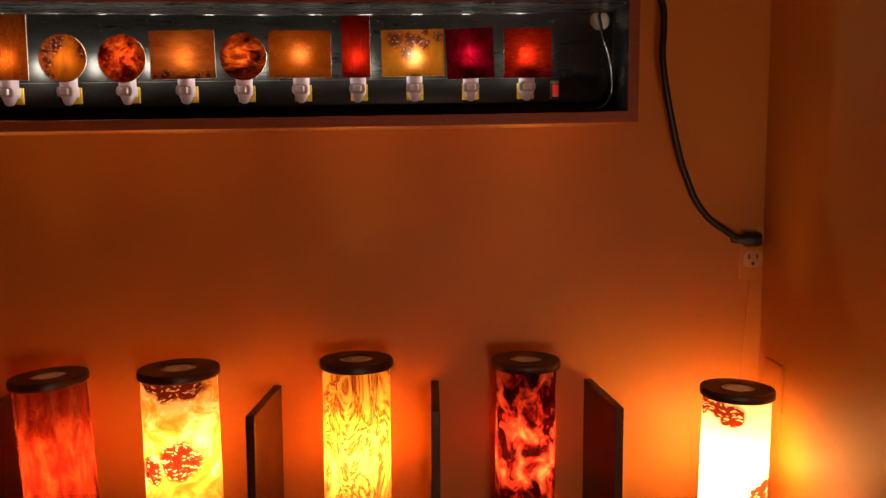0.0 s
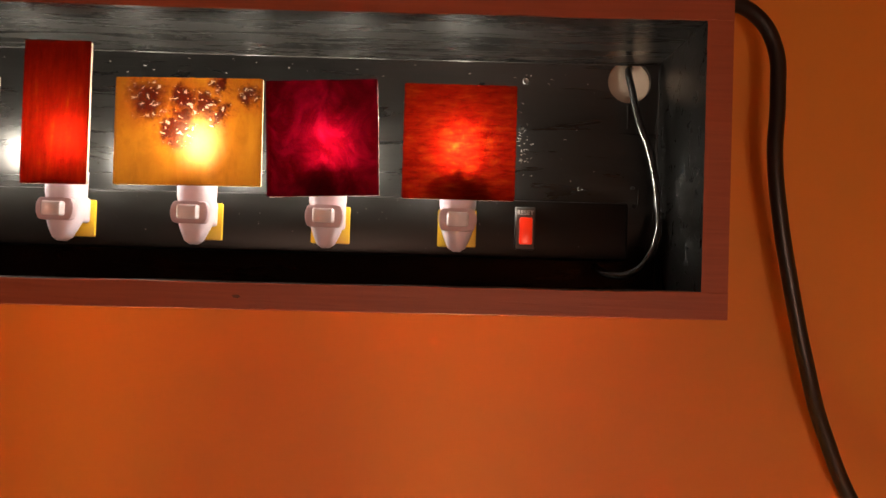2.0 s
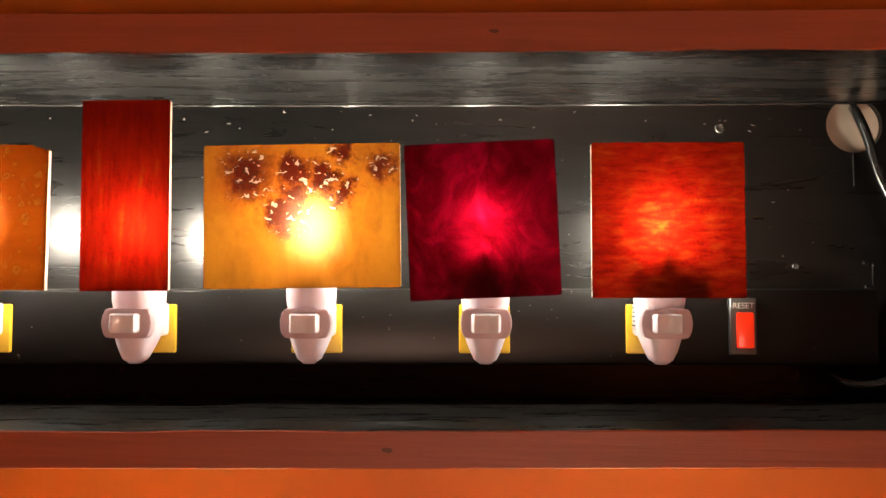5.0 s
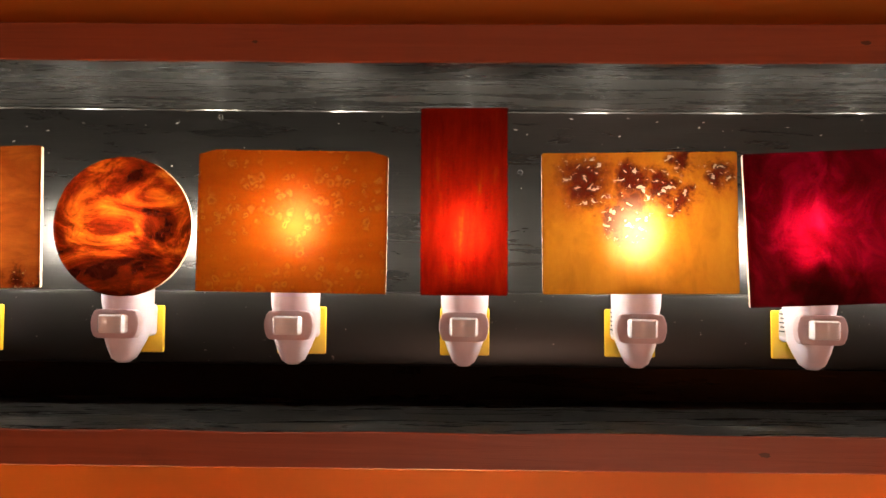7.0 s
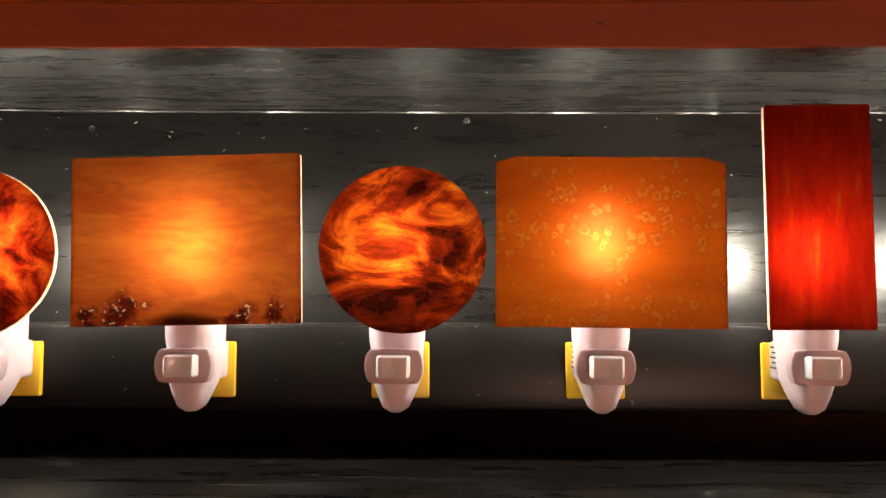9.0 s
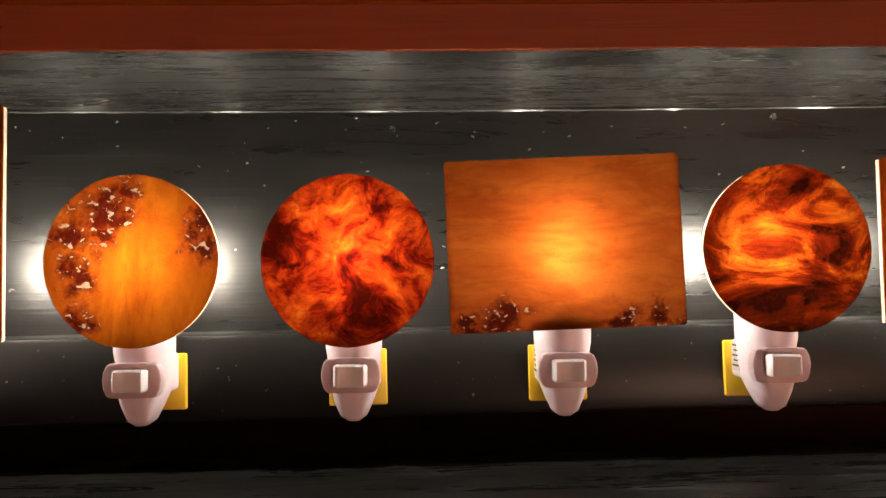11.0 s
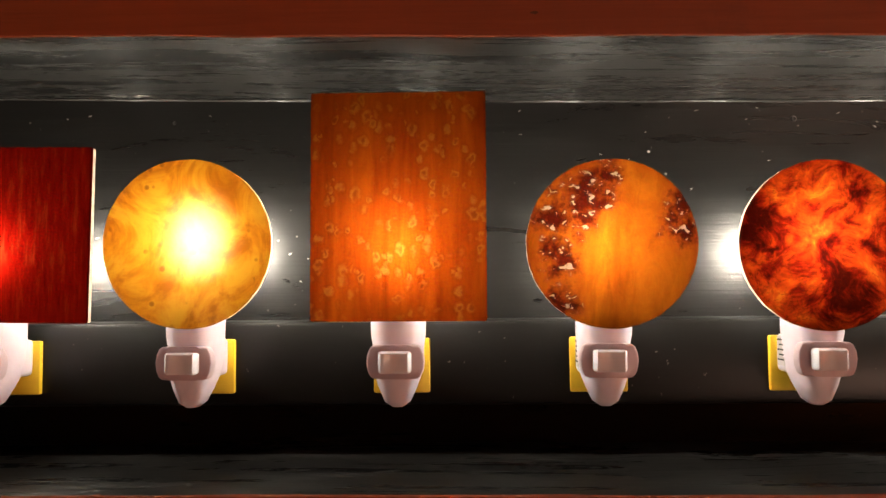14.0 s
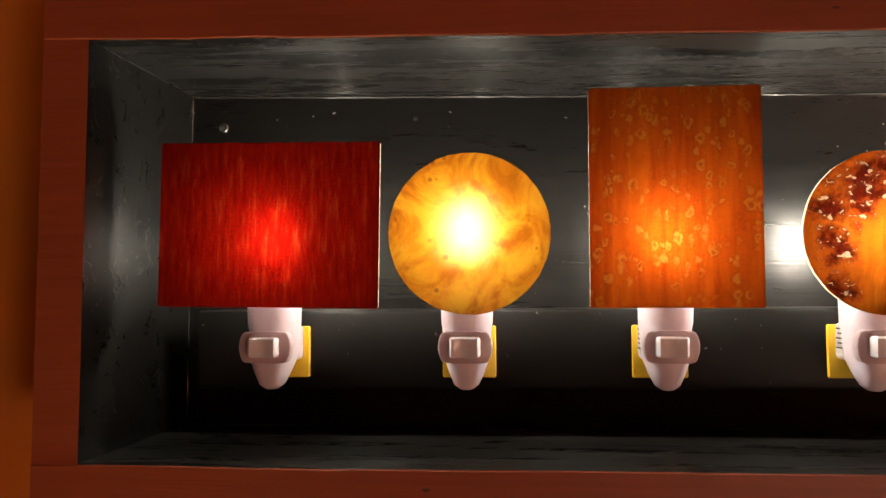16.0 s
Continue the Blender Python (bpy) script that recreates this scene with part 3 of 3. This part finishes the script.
# ---- the plug-in lamps ----
def superloop(hw, hd, cy, z, n=28, p=2.6):
    pts = []
    for i in range(n):
        a = 2 * math.pi * i / n
        c, s = math.cos(a), math.sin(a)
        pts.append((hw * math.copysign(abs(c) ** (2 / p), c), cy + hd * math.copysign(abs(s) ** (2 / p), s), z))
    return pts


def rounded_rect(w, h, r, n=4):
    pts = []
    for cx, cz, a0 in ((w / 2 - r, h / 2 - r, 0), (-w / 2 + r, h / 2 - r, 90), (-w / 2 + r, -h / 2 + r, 180), (w / 2 - r, -h / 2 + r, 270)):
        for i in range(n + 1):
            a = radians(a0 + 90 * i / n)
            pts.append((cx + r * math.cos(a), cz + r * math.sin(a)))
    return pts


# body meshes are shared; local z = 0 is the middle of the socket, y = 0 its face
def fuller(bm):
    for v in bm.verts:
        v.co.x *= 1.01
        v.co.y *= 1.2
        v.co.z = 0.006 + (v.co.z - 0.006) * (1.1 if v.co.z < 0.006 else 1.0)


def body_mesh():
    bm = bmesh.new()
    loft(bm, [superloop(*q) for q in [(0.0025, 0.003, -0.0150, -0.0142), (0.0056, 0.0056, -0.0148, -0.0122), (0.0082, 0.0080, -0.0140, -0.0070), (0.0102, 0.0100, -0.0128, -0.0018),
                                      (0.0110, 0.0112, -0.0118, 0.0040), (0.0112, 0.0114, -0.0118, 0.0105), (0.0118, 0.0112, -0.0125, 0.0145), (0.0122, 0.0112, -0.0130, 0.0300)]])
    fuller(bm)
    return mesh_of("body", bm, M_PLASTIC, True)


def plug_mesh():
    bm = add_box(bmesh.new(), -0.0105, 0.0105, -0.0125, -0.0002, -0.0035, 0.0135, 0.0022, 3)
    return mesh_of("plug_block", bm, M_PLASTIC, True)


def lens_outline(w, h, n=10):
    pts = [(w / 2 * math.cos(radians(a)), h / 2 * math.copysign(min(1.0, abs(math.sin(radians(a))) * 1.75), math.sin(radians(a)))) for a in [-80 + 160 * i / n for i in range(n + 1)]]
    return pts + [(-x, z) for x, z in reversed(pts)]


def plate_mesh():
    bm = prism(bmesh.new(), [(x, z + 0.0042) for x, z in lens_outline(0.0245, 0.0135)], -0.0262, -0.0205, 0.0011)
    fuller(bm)
    return mesh_of("switch_plate", bm, M_PLATE, True)


def button_mesh():
    """A rocker button, hollowed in its middle."""
    bm = bmesh.new()
    loops = []
    for x, y, h in ((-0.0079, -0.0272, 0.0030), (-0.0076, -0.0292, 0.0038), (-0.0064, -0.0303, 0.0043), (-0.0042, -0.0302, 0.0043), (-0.0026, -0.0293, 0.0043), (0.0026, -0.0293, 0.0043), (0.0042, -0.0302, 0.0043), (0.0064, -0.0303, 0.0043), (0.0076, -0.0292, 0.0038), (0.0079, -0.0272, 0.0030)):
        loops.append([(x, -0.0255, 0.0052 - h), (x, y + 0.0008, 0.0052 - h), (x, y, 0.0052 - h * 0.8), (x, y, 0.0052 + h * 0.8), (x, y + 0.0008, 0.0052 + h), (x, -0.0255, 0.0052 + h)])
    loft(bm, [[(x * 0.88, y, z - 0.001) for x, y, z in l] for l in loops])
    fuller(bm)
    return mesh_of("switch_button", bm, M_BUTTON, True)


def bulb_mesh():
    prof = [(0.0050, 0.0395), (0.0060, 0.0405), (0.0082, 0.0425), (0.0100, 0.047), (0.0106, 0.052), (0.0096, 0.057), (0.0066, 0.0615), (0.0015, 0.064)]
    return mesh_of("bulb", loft(bmesh.new(), [circle(r * 0.9, z, 12, 0, -0.0118) for r, z in prof]), M_BULB, True)


def bulb_base_mesh():
    return mesh_of("bulb_base", loft(bmesh.new(), [circle(r, z, 14, 0, -0.0118) for r, z in ((0.0062, 0.0295), (0.0062, 0.036), (0.0048, 0.0392))]), M_PLASTIC, True)


def clip_mesh(tall):
    bm = add_box(bmesh.new(), -0.0135, 0.0135, -0.0305, -0.0285, 0.0235, 0.0345 if tall else 0.0262, 0.0005, 1)
    if tall:
        add_box(bm, -0.0025, 0.0025, -0.0305, -0.0290, 0.0344, 0.039)
    add_box(bm, -0.0075, 0.0075, -0.0287, -0.0200, 0.0240, 0.0280)
    return mesh_of("clip", bm, M_PLASTIC, True)


def sticker_mesh():
    bm = bmesh.new()
    add_box(bm, -0.01085, -0.01055, -0.0118, -0.0035, -0.0005, 0.0125, m=0)
    for k in range(5):
        z = 0.0112 - 0.0022 * k
        add_box(bm, -0.0111, -0.0108, -0.0112, -0.0042 - 0.002 * (k % 2), z - 0.0007, z, m=1)
    return mesh_of("sticker", bm, [M_PAPER, M_INK])


BODY, PLUG, PLATE, BUTTON, BULBM, CLIP, STICKER, BULB_BASE = body_mesh(), plug_mesh(), plate_mesh(), button_mesh(), bulb_mesh(), (clip_mesh(False), clip_mesh(True)), sticker_mesh(), bulb_base_mesh()


FRONT = [-0.078, -0.074, -0.0745, -0.074, -0.073, -0.07, -0.072, -0.074, -0.0735, -0.073, -0.075, -0.0755]      # how far the panels stand out
LONGER = [0.003, 0.007, 0.003, 0.004, 0.004, 0.004, 0.004, 0.005, 0.0, 0.0, 0.0, 0.0]      # how much longer the bulbs are


def night_light(i, label, kind, cx, cz, w, h, roll, material, edge_label="clear acrylic backing plate", cut=0.0):
    """A plug-in lamp with its decorated panel, whose middle lies at cx, cz."""
    x, front = LAMP_X[i], FRONT[i]
    lamp = thing("night_light", x, YS - 0.0025, zs(x), label, "night light", "plug-in lamps in the box")
    for name, me in (("body", BODY), ("plug_block", PLUG), ("switch_plate", PLATE), ("switch_button", BUTTON), ("bulb", BULBM), ("bulb_base", BULB_BASE), ("clip", CLIP[i >= 10]), ("sticker", STICKER)):
        ob = new(name, me)
        ob.parent = lamp
        if name == "sticker":
            tagged(ob, "small printed safety sticker")
        if name == "bulb":
            tagged(ob, "lit frosted bulb")
            ob.location.z = LONGER[i]
        if name == "bulb_base":
            ob.scale.z = 1 + LONGER[i] / 0.0392
    rnd = random.Random(i + 20)
    if kind == "disc":
        out = [(w / 2 * math.cos(a) * (1 + rnd.uniform(-0.004, 0.004)), w / 2 * math.sin(a) * (1 + rnd.uniform(-0.004, 0.004))) for a in [2 * math.pi * k / 72 for k in range(72)]]
    elif cut:
        out = [(w / 2, h / 2 - 0.0025), (w / 2 - cut, h / 2), (-w / 2 + cut, h / 2 + 0.0004), (-w / 2, h / 2 - 0.002), (-w / 2, -h / 2), (w / 2, -h / 2)]
    else:
        out = rounded_rect(w, h, 0.0008, 2)
    m = lamp.matrix_world.inverted() @ pose(cx, front, cz, 0, -roll, 0)
    # the decorated sheet: its face and its edges, bonded to the plate behind it
    bm = bmesh.new()
    loops = [[bm.verts.new((a, y, b)) for a, b in out] for y in (0.0008, 0.0)]
    k = len(out)
    for j in range(k):
        bm.faces.new((loops[0][j], loops[0][(j + 1) % k], loops[1][(j + 1) % k], loops[1][j]))
    bm.faces.new(loops[1])
    panel = part("panel", bm, material, lamp, smooth=False)
    panel.matrix_local = m
    bm = prism(bmesh.new(), [(a * 0.998, b * 0.998) for a, b in out], 0.001, 0.0034)
    bm.normal_update()
    for f in bm.faces:
        f.material_index = 0 if abs(f.normal.y) > 0.7 else 1
    plate = part("backing_plate", bm, [M_ACRYLIC, M_EDGE], lamp, edge_label, smooth=False)
    plate.matrix_local = m
    plate.visible_shadow = False
    return lamp


night_light(0, "plug-in lamp with a wide deep red panel", "rect", 0.0039, 1.5361, 0.1012, 0.0748, -0.4, panel_red_streaks())
night_light(1, "plug-in lamp with a round yellow swirled panel", "disc", 0.0945, 1.532, 0.0726, 0, 0, panel_yellow_swirl())
night_light(2, "plug-in lamp with a tall orange bird's-eye panel", "rect", 0.1849, 1.5476, 0.0744, 0.0972, 0.2,
            panel_orange_eyes("orange_panel_upright_eyes", 1.3, (150, 1, 18), 0.8, 200, 0.42, (0.54, 0.062, 0.004), (0.84, 0.150, 0.008), 0.105))
night_light(3, "plug-in lamp with a round amber panel and dark burl knots", "disc", 0.2743, 1.5315, 0.0712, 0, 0,
            panel_amber_burl("amber_round_burl", [(-0.010, 0.021, 0.012), (-0.001, 0.029, 0.008), (-0.024, 0.012, 0.009), (-0.021, -0.006, 0.009), (-0.022, -0.025, 0.009), (-0.012, 0.010, 0.008), (0.028, 0.015, 0.008), (0.031, 0.004, 0.007)], 2.2, (0.50, 0.085, 0.005), (0.88, 0.22, 0.012)))
night_light(4, "plug-in lamp with a round dark red and orange marbled panel", "disc", 0.3627, 1.5305, 0.0712, 0, 0,
            panel_marble("dark_red_marble", 4.7, 70, [(0.41, (0.07, 0.004, 0.002)), (0.48, (0.30, 0.012, 0.003)), (0.56, (0.75, 0.08, 0.007)), (0.64, (0.95, 0.24, 0.018))], distort=0.9))
night_light(5, "plug-in lamp with a wide peach amber knotted panel", "rect", 0.4527, 1.5365, 0.0979, 0.0716, 1.5,
            panel_amber_burl("peach_amber_panel", [(-0.027, -0.030, 0.011), (-0.040, -0.033, 0.006), (0.021, -0.033, 0.008), (0.039, -0.031, 0.007), (0.048, -0.033, 0.004)], 6.1, (0.62, 0.102, 0.012), (0.92, 0.215, 0.030), grain=(16, 0, 60), turn=8, size=240))
night_light(6, "plug-in lamp with a round brown and orange marbled panel", "disc", 0.5445, 1.533, 0.0696, 0, 0,
            panel_marble("brown_orange_marble", 9.4, 36, [(0.41, (0.04, 0.004, 0.002)), (0.49, (0.28, 0.022, 0.003)), (0.55, (0.72, 0.12, 0.008)), (0.63, (1.0, 0.32, 0.025))], (0.8, 0, 1.1), 28, 1.3))
night_light(7, "plug-in lamp with a wide orange panel of pale rings", "rect", 0.6299, 1.5363, 0.0938, 0.0698, 0,
            panel_orange_eyes("orange_panel_rings", 3.7, (9, 1, 40), 1.0, 205, 0.47, (0.60, 0.085, 0.004), (0.88, 0.165, 0.008), 0.095, 0.025, 0.1), cut=0.009)
night_light(8, "plug-in lamp with a narrow tall red panel", "rect", 0.7143, 1.5473, 0.0424, 0.0918, 0.7, panel_red_soft())
night_light(9, "plug-in lamp with a yellow panel and dark knots along its top", "rect", 0.7993, 1.5378, 0.094, 0.0687, 1.1,
            panel_amber_burl("yellow_panel_top_burl", [(-0.027, 0.021, 0.016), (-0.003, 0.022, 0.010), (-0.004, 0.010, 0.010), (-0.006, 0.000, 0.011), (-0.013, 0.002, 0.008), (0.010, 0.018, 0.009), (0.020, 0.010, 0.007), (0.022, 0.030, 0.007), (0.038, 0.024, 0.009)], 5.0, (0.64, 0.17, 0.009), (0.92, 0.32, 0.022), grain=(26, 0, 12), turn=20, size=200, gain=0.145, core=0.045))
night_light(10, "plug-in lamp with a dark crimson square panel", "rect", 0.8852, 1.5363, 0.071, 0.0737, 2.9, panel_magenta())
night_light(11, "plug-in lamp with a red rippled square panel", "rect", 0.972, 1.5367, 0.0712, 0.073, 0.4, panel_red_ripple())


# ---- cord and wall outlet ----
outlet = thing("wall_outlet", 1.349, YW, 1.2325, "tan painted wall outlet with a plug in its upper socket", "outlet")
oi = outlet.matrix_world.inverted()
bm = add_box(bmesh.new(), -0.021, 0.0165, -0.0025, -0.0002, -0.05, 0.045, 0.001, 2)
part("cover_plate", bm, M_WALL, outlet)
for dz in (-0.016, 0.022):
    bm = prism(bmesh.new(), [(x, z + dz) for x, z in rounded_rect(0.033, 0.028, 0.009)], -0.0048, -0.002, 0.0006)
    part("receptacle", bm, M_OUTLET, outlet)
bm = bmesh.new()
for sx, h in ((-0.0065, 0.004), (0.0065, 0.0035)):
    add_box(bm, sx - 0.0013, sx + 0.0013, -0.0054, -0.0046, -0.012 - h, -0.012 + h)
loft(bm, [[(0.0028 * math.cos(a), y, -0.0235 + 0.0028 * math.sin(a)) for a in [2 * math.pi * i / 12 for i in range(12)]] for y in (-0.0046, -0.0054)])
part("slots", bm, M_INK, outlet)
cable("painted_wire", [(-0.002, -0.002, -0.05), (-0.006, -0.001, -0.1), (-0.011, -0.001, -0.17), (-0.012, -0.001, -0.26)], 0.0016, M_WALL, outlet)
plate = thing("wall_plate", XR, -0.062, 1.024, "tan painted blank plate low on the side wall", "wall plate")
part("cover", add_box(bmesh.new(), -0.004, -0.0002, -0.034, 0.034, -0.037, 0.037, 0.001, 2), M_WALL, plate)
part("screw", loft(bmesh.new(), [[(x, 0.003 * math.cos(a), 0.003 * math.sin(a)) for a in [2 * math.pi * i / 12 for i in range(12)]] for x in (-0.0038, -0.0046)]), M_OUTLET, plate)
cord = thing("extension_cord", 1.342, YW - 0.008, 1.250, "thick black rubber extension cord plugged into the wall outlet", "power cord")
ci = cord.matrix_world.inverted()
bm = bmesh.new()
loft(bm, [[(x, -0.011 + s * math.cos(a) * 0.012, s * math.sin(a) * 0.0125) for a in [2 * math.pi * i / 18 for i in range(18)]] for x, s in ((-0.034, 0.42), (-0.028, 0.5), (-0.018, 0.62), (-0.012, 0.95), (0.006, 1.0), (0.012, 0.9))])
part("plug", bm, M_CORD, cord, "moulded black plug")
pts = [(1.10, -0.012, 1.638), (1.134, -0.030, 1.645), (1.152, -0.040, 1.643), (1.167, -0.045, 1.634), (1.180, -0.045, 1.614), (1.183, -0.045, 1.58), (1.182, -0.045, 1.54), (1.187, -0.043, 1.50), (1.198, -0.038, 1.45), (1.211, -0.033, 1.40), (1.226, -0.025, 1.358), (1.260, -0.020, 1.293), (1.299, -0.020, 1.262), (1.314, -0.0185, 1.2535)]
cable("cable", [tuple(ci @ Vector(p)) for p in pts], 0.0052, M_CORD, cord)

# ---- counter, partitions and tube lamps below the box ----
ZC = 0.78
counter = thing("counter", 0.2, -0.2, ZC, "plain brown wooden counter under the tube lamps", "counter")
part("worktop", add_box(bmesh.new(), XL + 0.01 - 0.2, XR - 0.002 - 0.2, -0.25, 0.2 + YW - 0.002, -0.03, 0, 0.002), M_COUNTER, counter)
part("front_panel", add_box(bmesh.new(), XL + 0.01 - 0.2, XR - 0.002 - 0.2, -0.24, -0.22, -ZC, -0.0305), M_COUNTER, counter)


def partition(x, yf, z, lean=0.0):
    p = solid("partition", add_box(bmesh.new(), -0.0066, 0.0066, yf, YW - 0.001, 0, z - ZC, 0.0012), M_WOOD, "dark wooden partition board standing on the counter against the wall", "partition", group="partitions between the lamps")
    p.matrix_world = pose(x, 0, ZC, 0, 0, lean)


def tube_lamp(x, y, ztop_, r, rim, material, label, tilt=(0, 0), hole=0.42, power_z=0.52):
    hgt = ztop_ - ZC
    lamp = thing("tube_lamp", x, y, ZC, label, "tube lamp", "tube lamps on the counter", rx=tilt[0], ry=tilt[1])
    part("base", loft(bmesh.new(), [circle(q, z, 48) for q, z in ((rim * 0.98, 0), (rim, 0.003), (rim, 0.012), (rim * 0.97, 0.015), (r * 0.5, 0.0155))]), M_WOOD, lamp, "dark round wooden base")
    bm = bmesh.new()
    loft(bm, [circle(r, 0.014 + (hgt - 0.026) * k / 12, 64) for k in range(13)], caps=False)
    part("shade", bm, material, lamp)
    prof = [(hole * rim, hgt - 0.013), (rim * 0.97, hgt - 0.013), (rim, hgt - 0.011), (rim, hgt - 0.003), (rim * 0.97, hgt), (hole * rim + 0.002, hgt), (hole * rim, hgt - 0.002), (hole * rim, hgt - 0.013)]
    bm = loft(bmesh.new(), [circle(q, z, 48) for q, z in prof], caps=False)
    bmesh.ops.remove_doubles(bm, verts=bm.verts, dist=0.00001)
    part("rim_ring", bm, M_WOOD, lamp, "dark round wooden rim with an open middle")
    c = hgt * power_z
    part("bulb", loft(bmesh.new(), [circle(q, c + z, 12) for q, z in ((0.012, -0.04), (0.016, -0.03), (0.028, 0.0), (0.030, 0.015), (0.024, 0.032), (0.012, 0.042), (0.002, 0.045))]), M_TUBE_BULB, lamp, "lit warm bulb")
    part("bulb_holder", loft(bmesh.new(), [circle(q, z, 16) for q, z in ((0.02, 0.0158), (0.02, 0.02), (0.013, 0.022), (0.013, c - 0.0402))]), M_CORD, lamp)
    return lamp


PARTITIONS = [(0.136, -0.175, 1.000, -3.0), (0.5695, -0.168, 1.009, -2.3), (0.8300, -0.170, 1.016, 0.6), (1.0835, -0.166, 1.018, 5.6)]


RED_TUBE = tube_shade("red_grained_tube", 1.0, [(0.3, (0.16, 0.006, 0.003)), (0.5, (0.42, 0.02, 0.006)), (0.72, (0.85, 0.10, 0.02))], 60, (1, 1, 0.35), 0.6, gain=0.095)
CREAM_TUBE = tube_shade("cream_burl_tube", 2.0, [(0.34, (0.60, 0.13, 0.010)), (0.49, (0.95, 0.36, 0.05)), (0.63, (1.0, 0.74, 0.36))], 11, (1, 1, 1.8), 1.4,
                        [(0.0, 0.272, 0.028), (-0.03, 0.278, 0.02), (0.03, 0.268, 0.02), (0.012, 0.16, 0.035), (-0.035, 0.145, 0.022)])
AGATE_TUBE = tube_shade("amber_banded_tube", 3.0, [(0.36, (1.0, 0.47, 0.10)), (0.43, (0.95, 0.30, 0.03)), (0.47, (0.22, 0.022, 0.003)), (0.50, (0.95, 0.40, 0.06)), (0.54, (0.24, 0.026, 0.004)), (0.58, (1.0, 0.44, 0.08)), (0.63, (0.30, 0.036, 0.005)), (0.70, (0.85, 0.30, 0.04))], 14, (1, 1, 0.32), 1.6, gain=0.30)
DARK_TUBE = tube_shade("dark_crimson_tube", 4.0, [(0.42, (0.015, 0.001, 0.001)), (0.50, (0.12, 0.003, 0.003)), (0.58, (0.5, 0.03, 0.012)), (0.68, (0.85, 0.14, 0.05))], 38, (1, 1, 0.8), 0.5, gain=0.15)
PALE_TUBE = tube_shade("pale_cream_tube", 5.0, [(0.3, (0.95, 0.58, 0.24)), (0.6, (1.0, 0.76, 0.46))], 7, (1, 1, 1.6), 0.8, [(-0.022, 0.226, 0.020), (-0.042, 0.235, 0.018), (0.03, 0.105, 0.03)], gain=0.46)
TUBES = [(-0.045, -0.15, 1.06, 0.052, 0.057, RED_TUBE, "red translucent tube lamp with a dark wooden rim"),
         (0.261, -0.105, 1.056, 0.0525, 0.0578, RED_TUBE, "red grained translucent tube lamp with a leaning dark rim", (0, -3.5)),
         (0.449, -0.11, 1.068, 0.0562, 0.0606, CREAM_TUBE, "cream and amber tube lamp with burl knots", (0, -1)),
         (0.709, -0.078, 1.073, 0.0523, 0.0567, AGATE_TUBE, "amber tube lamp with dark wavy bands"),
         (0.972, -0.075, 1.071, 0.0468, 0.0533, DARK_TUBE, "dark crimson mottled tube lamp"),
         (1.278, -0.13, 1.039, 0.0490, 0.0543, PALE_TUBE, "pale cream glowing tube lamp", (0, 1))]
for q in TUBES:
    tube_lamp(*q[:4], q[4], *q[5:])
for q in PARTITIONS:
    partition(*q)

# ---- unseen fill lamp and its table, added behind and below the camera ----
side = thing("fill_lamp_table", 1.05, -1.70, 0, "small dark wooden table added to hold the unseen fill lamp", "side table")
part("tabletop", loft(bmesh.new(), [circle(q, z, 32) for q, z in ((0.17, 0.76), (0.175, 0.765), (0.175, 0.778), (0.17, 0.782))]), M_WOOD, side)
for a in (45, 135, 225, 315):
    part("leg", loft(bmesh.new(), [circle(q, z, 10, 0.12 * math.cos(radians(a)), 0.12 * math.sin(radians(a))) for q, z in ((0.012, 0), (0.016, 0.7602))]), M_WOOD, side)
globe = thing("fill_lamp", 1.05, -1.70, 0.7825, "added unseen fill lamp, a lit glass globe on a dark base", "table lamp")
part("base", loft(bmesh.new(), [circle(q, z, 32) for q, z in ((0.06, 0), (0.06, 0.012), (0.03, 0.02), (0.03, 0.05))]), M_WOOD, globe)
part("globe", loft(bmesh.new(), [circle(0.13 * math.sin(a) + 0.001, 0.175 - 0.13 * math.cos(a), 24) for a in [math.pi * k / 14 for k in range(15)]]), M_FILL_LAMP, globe, "lit globe of the added fill lamp")
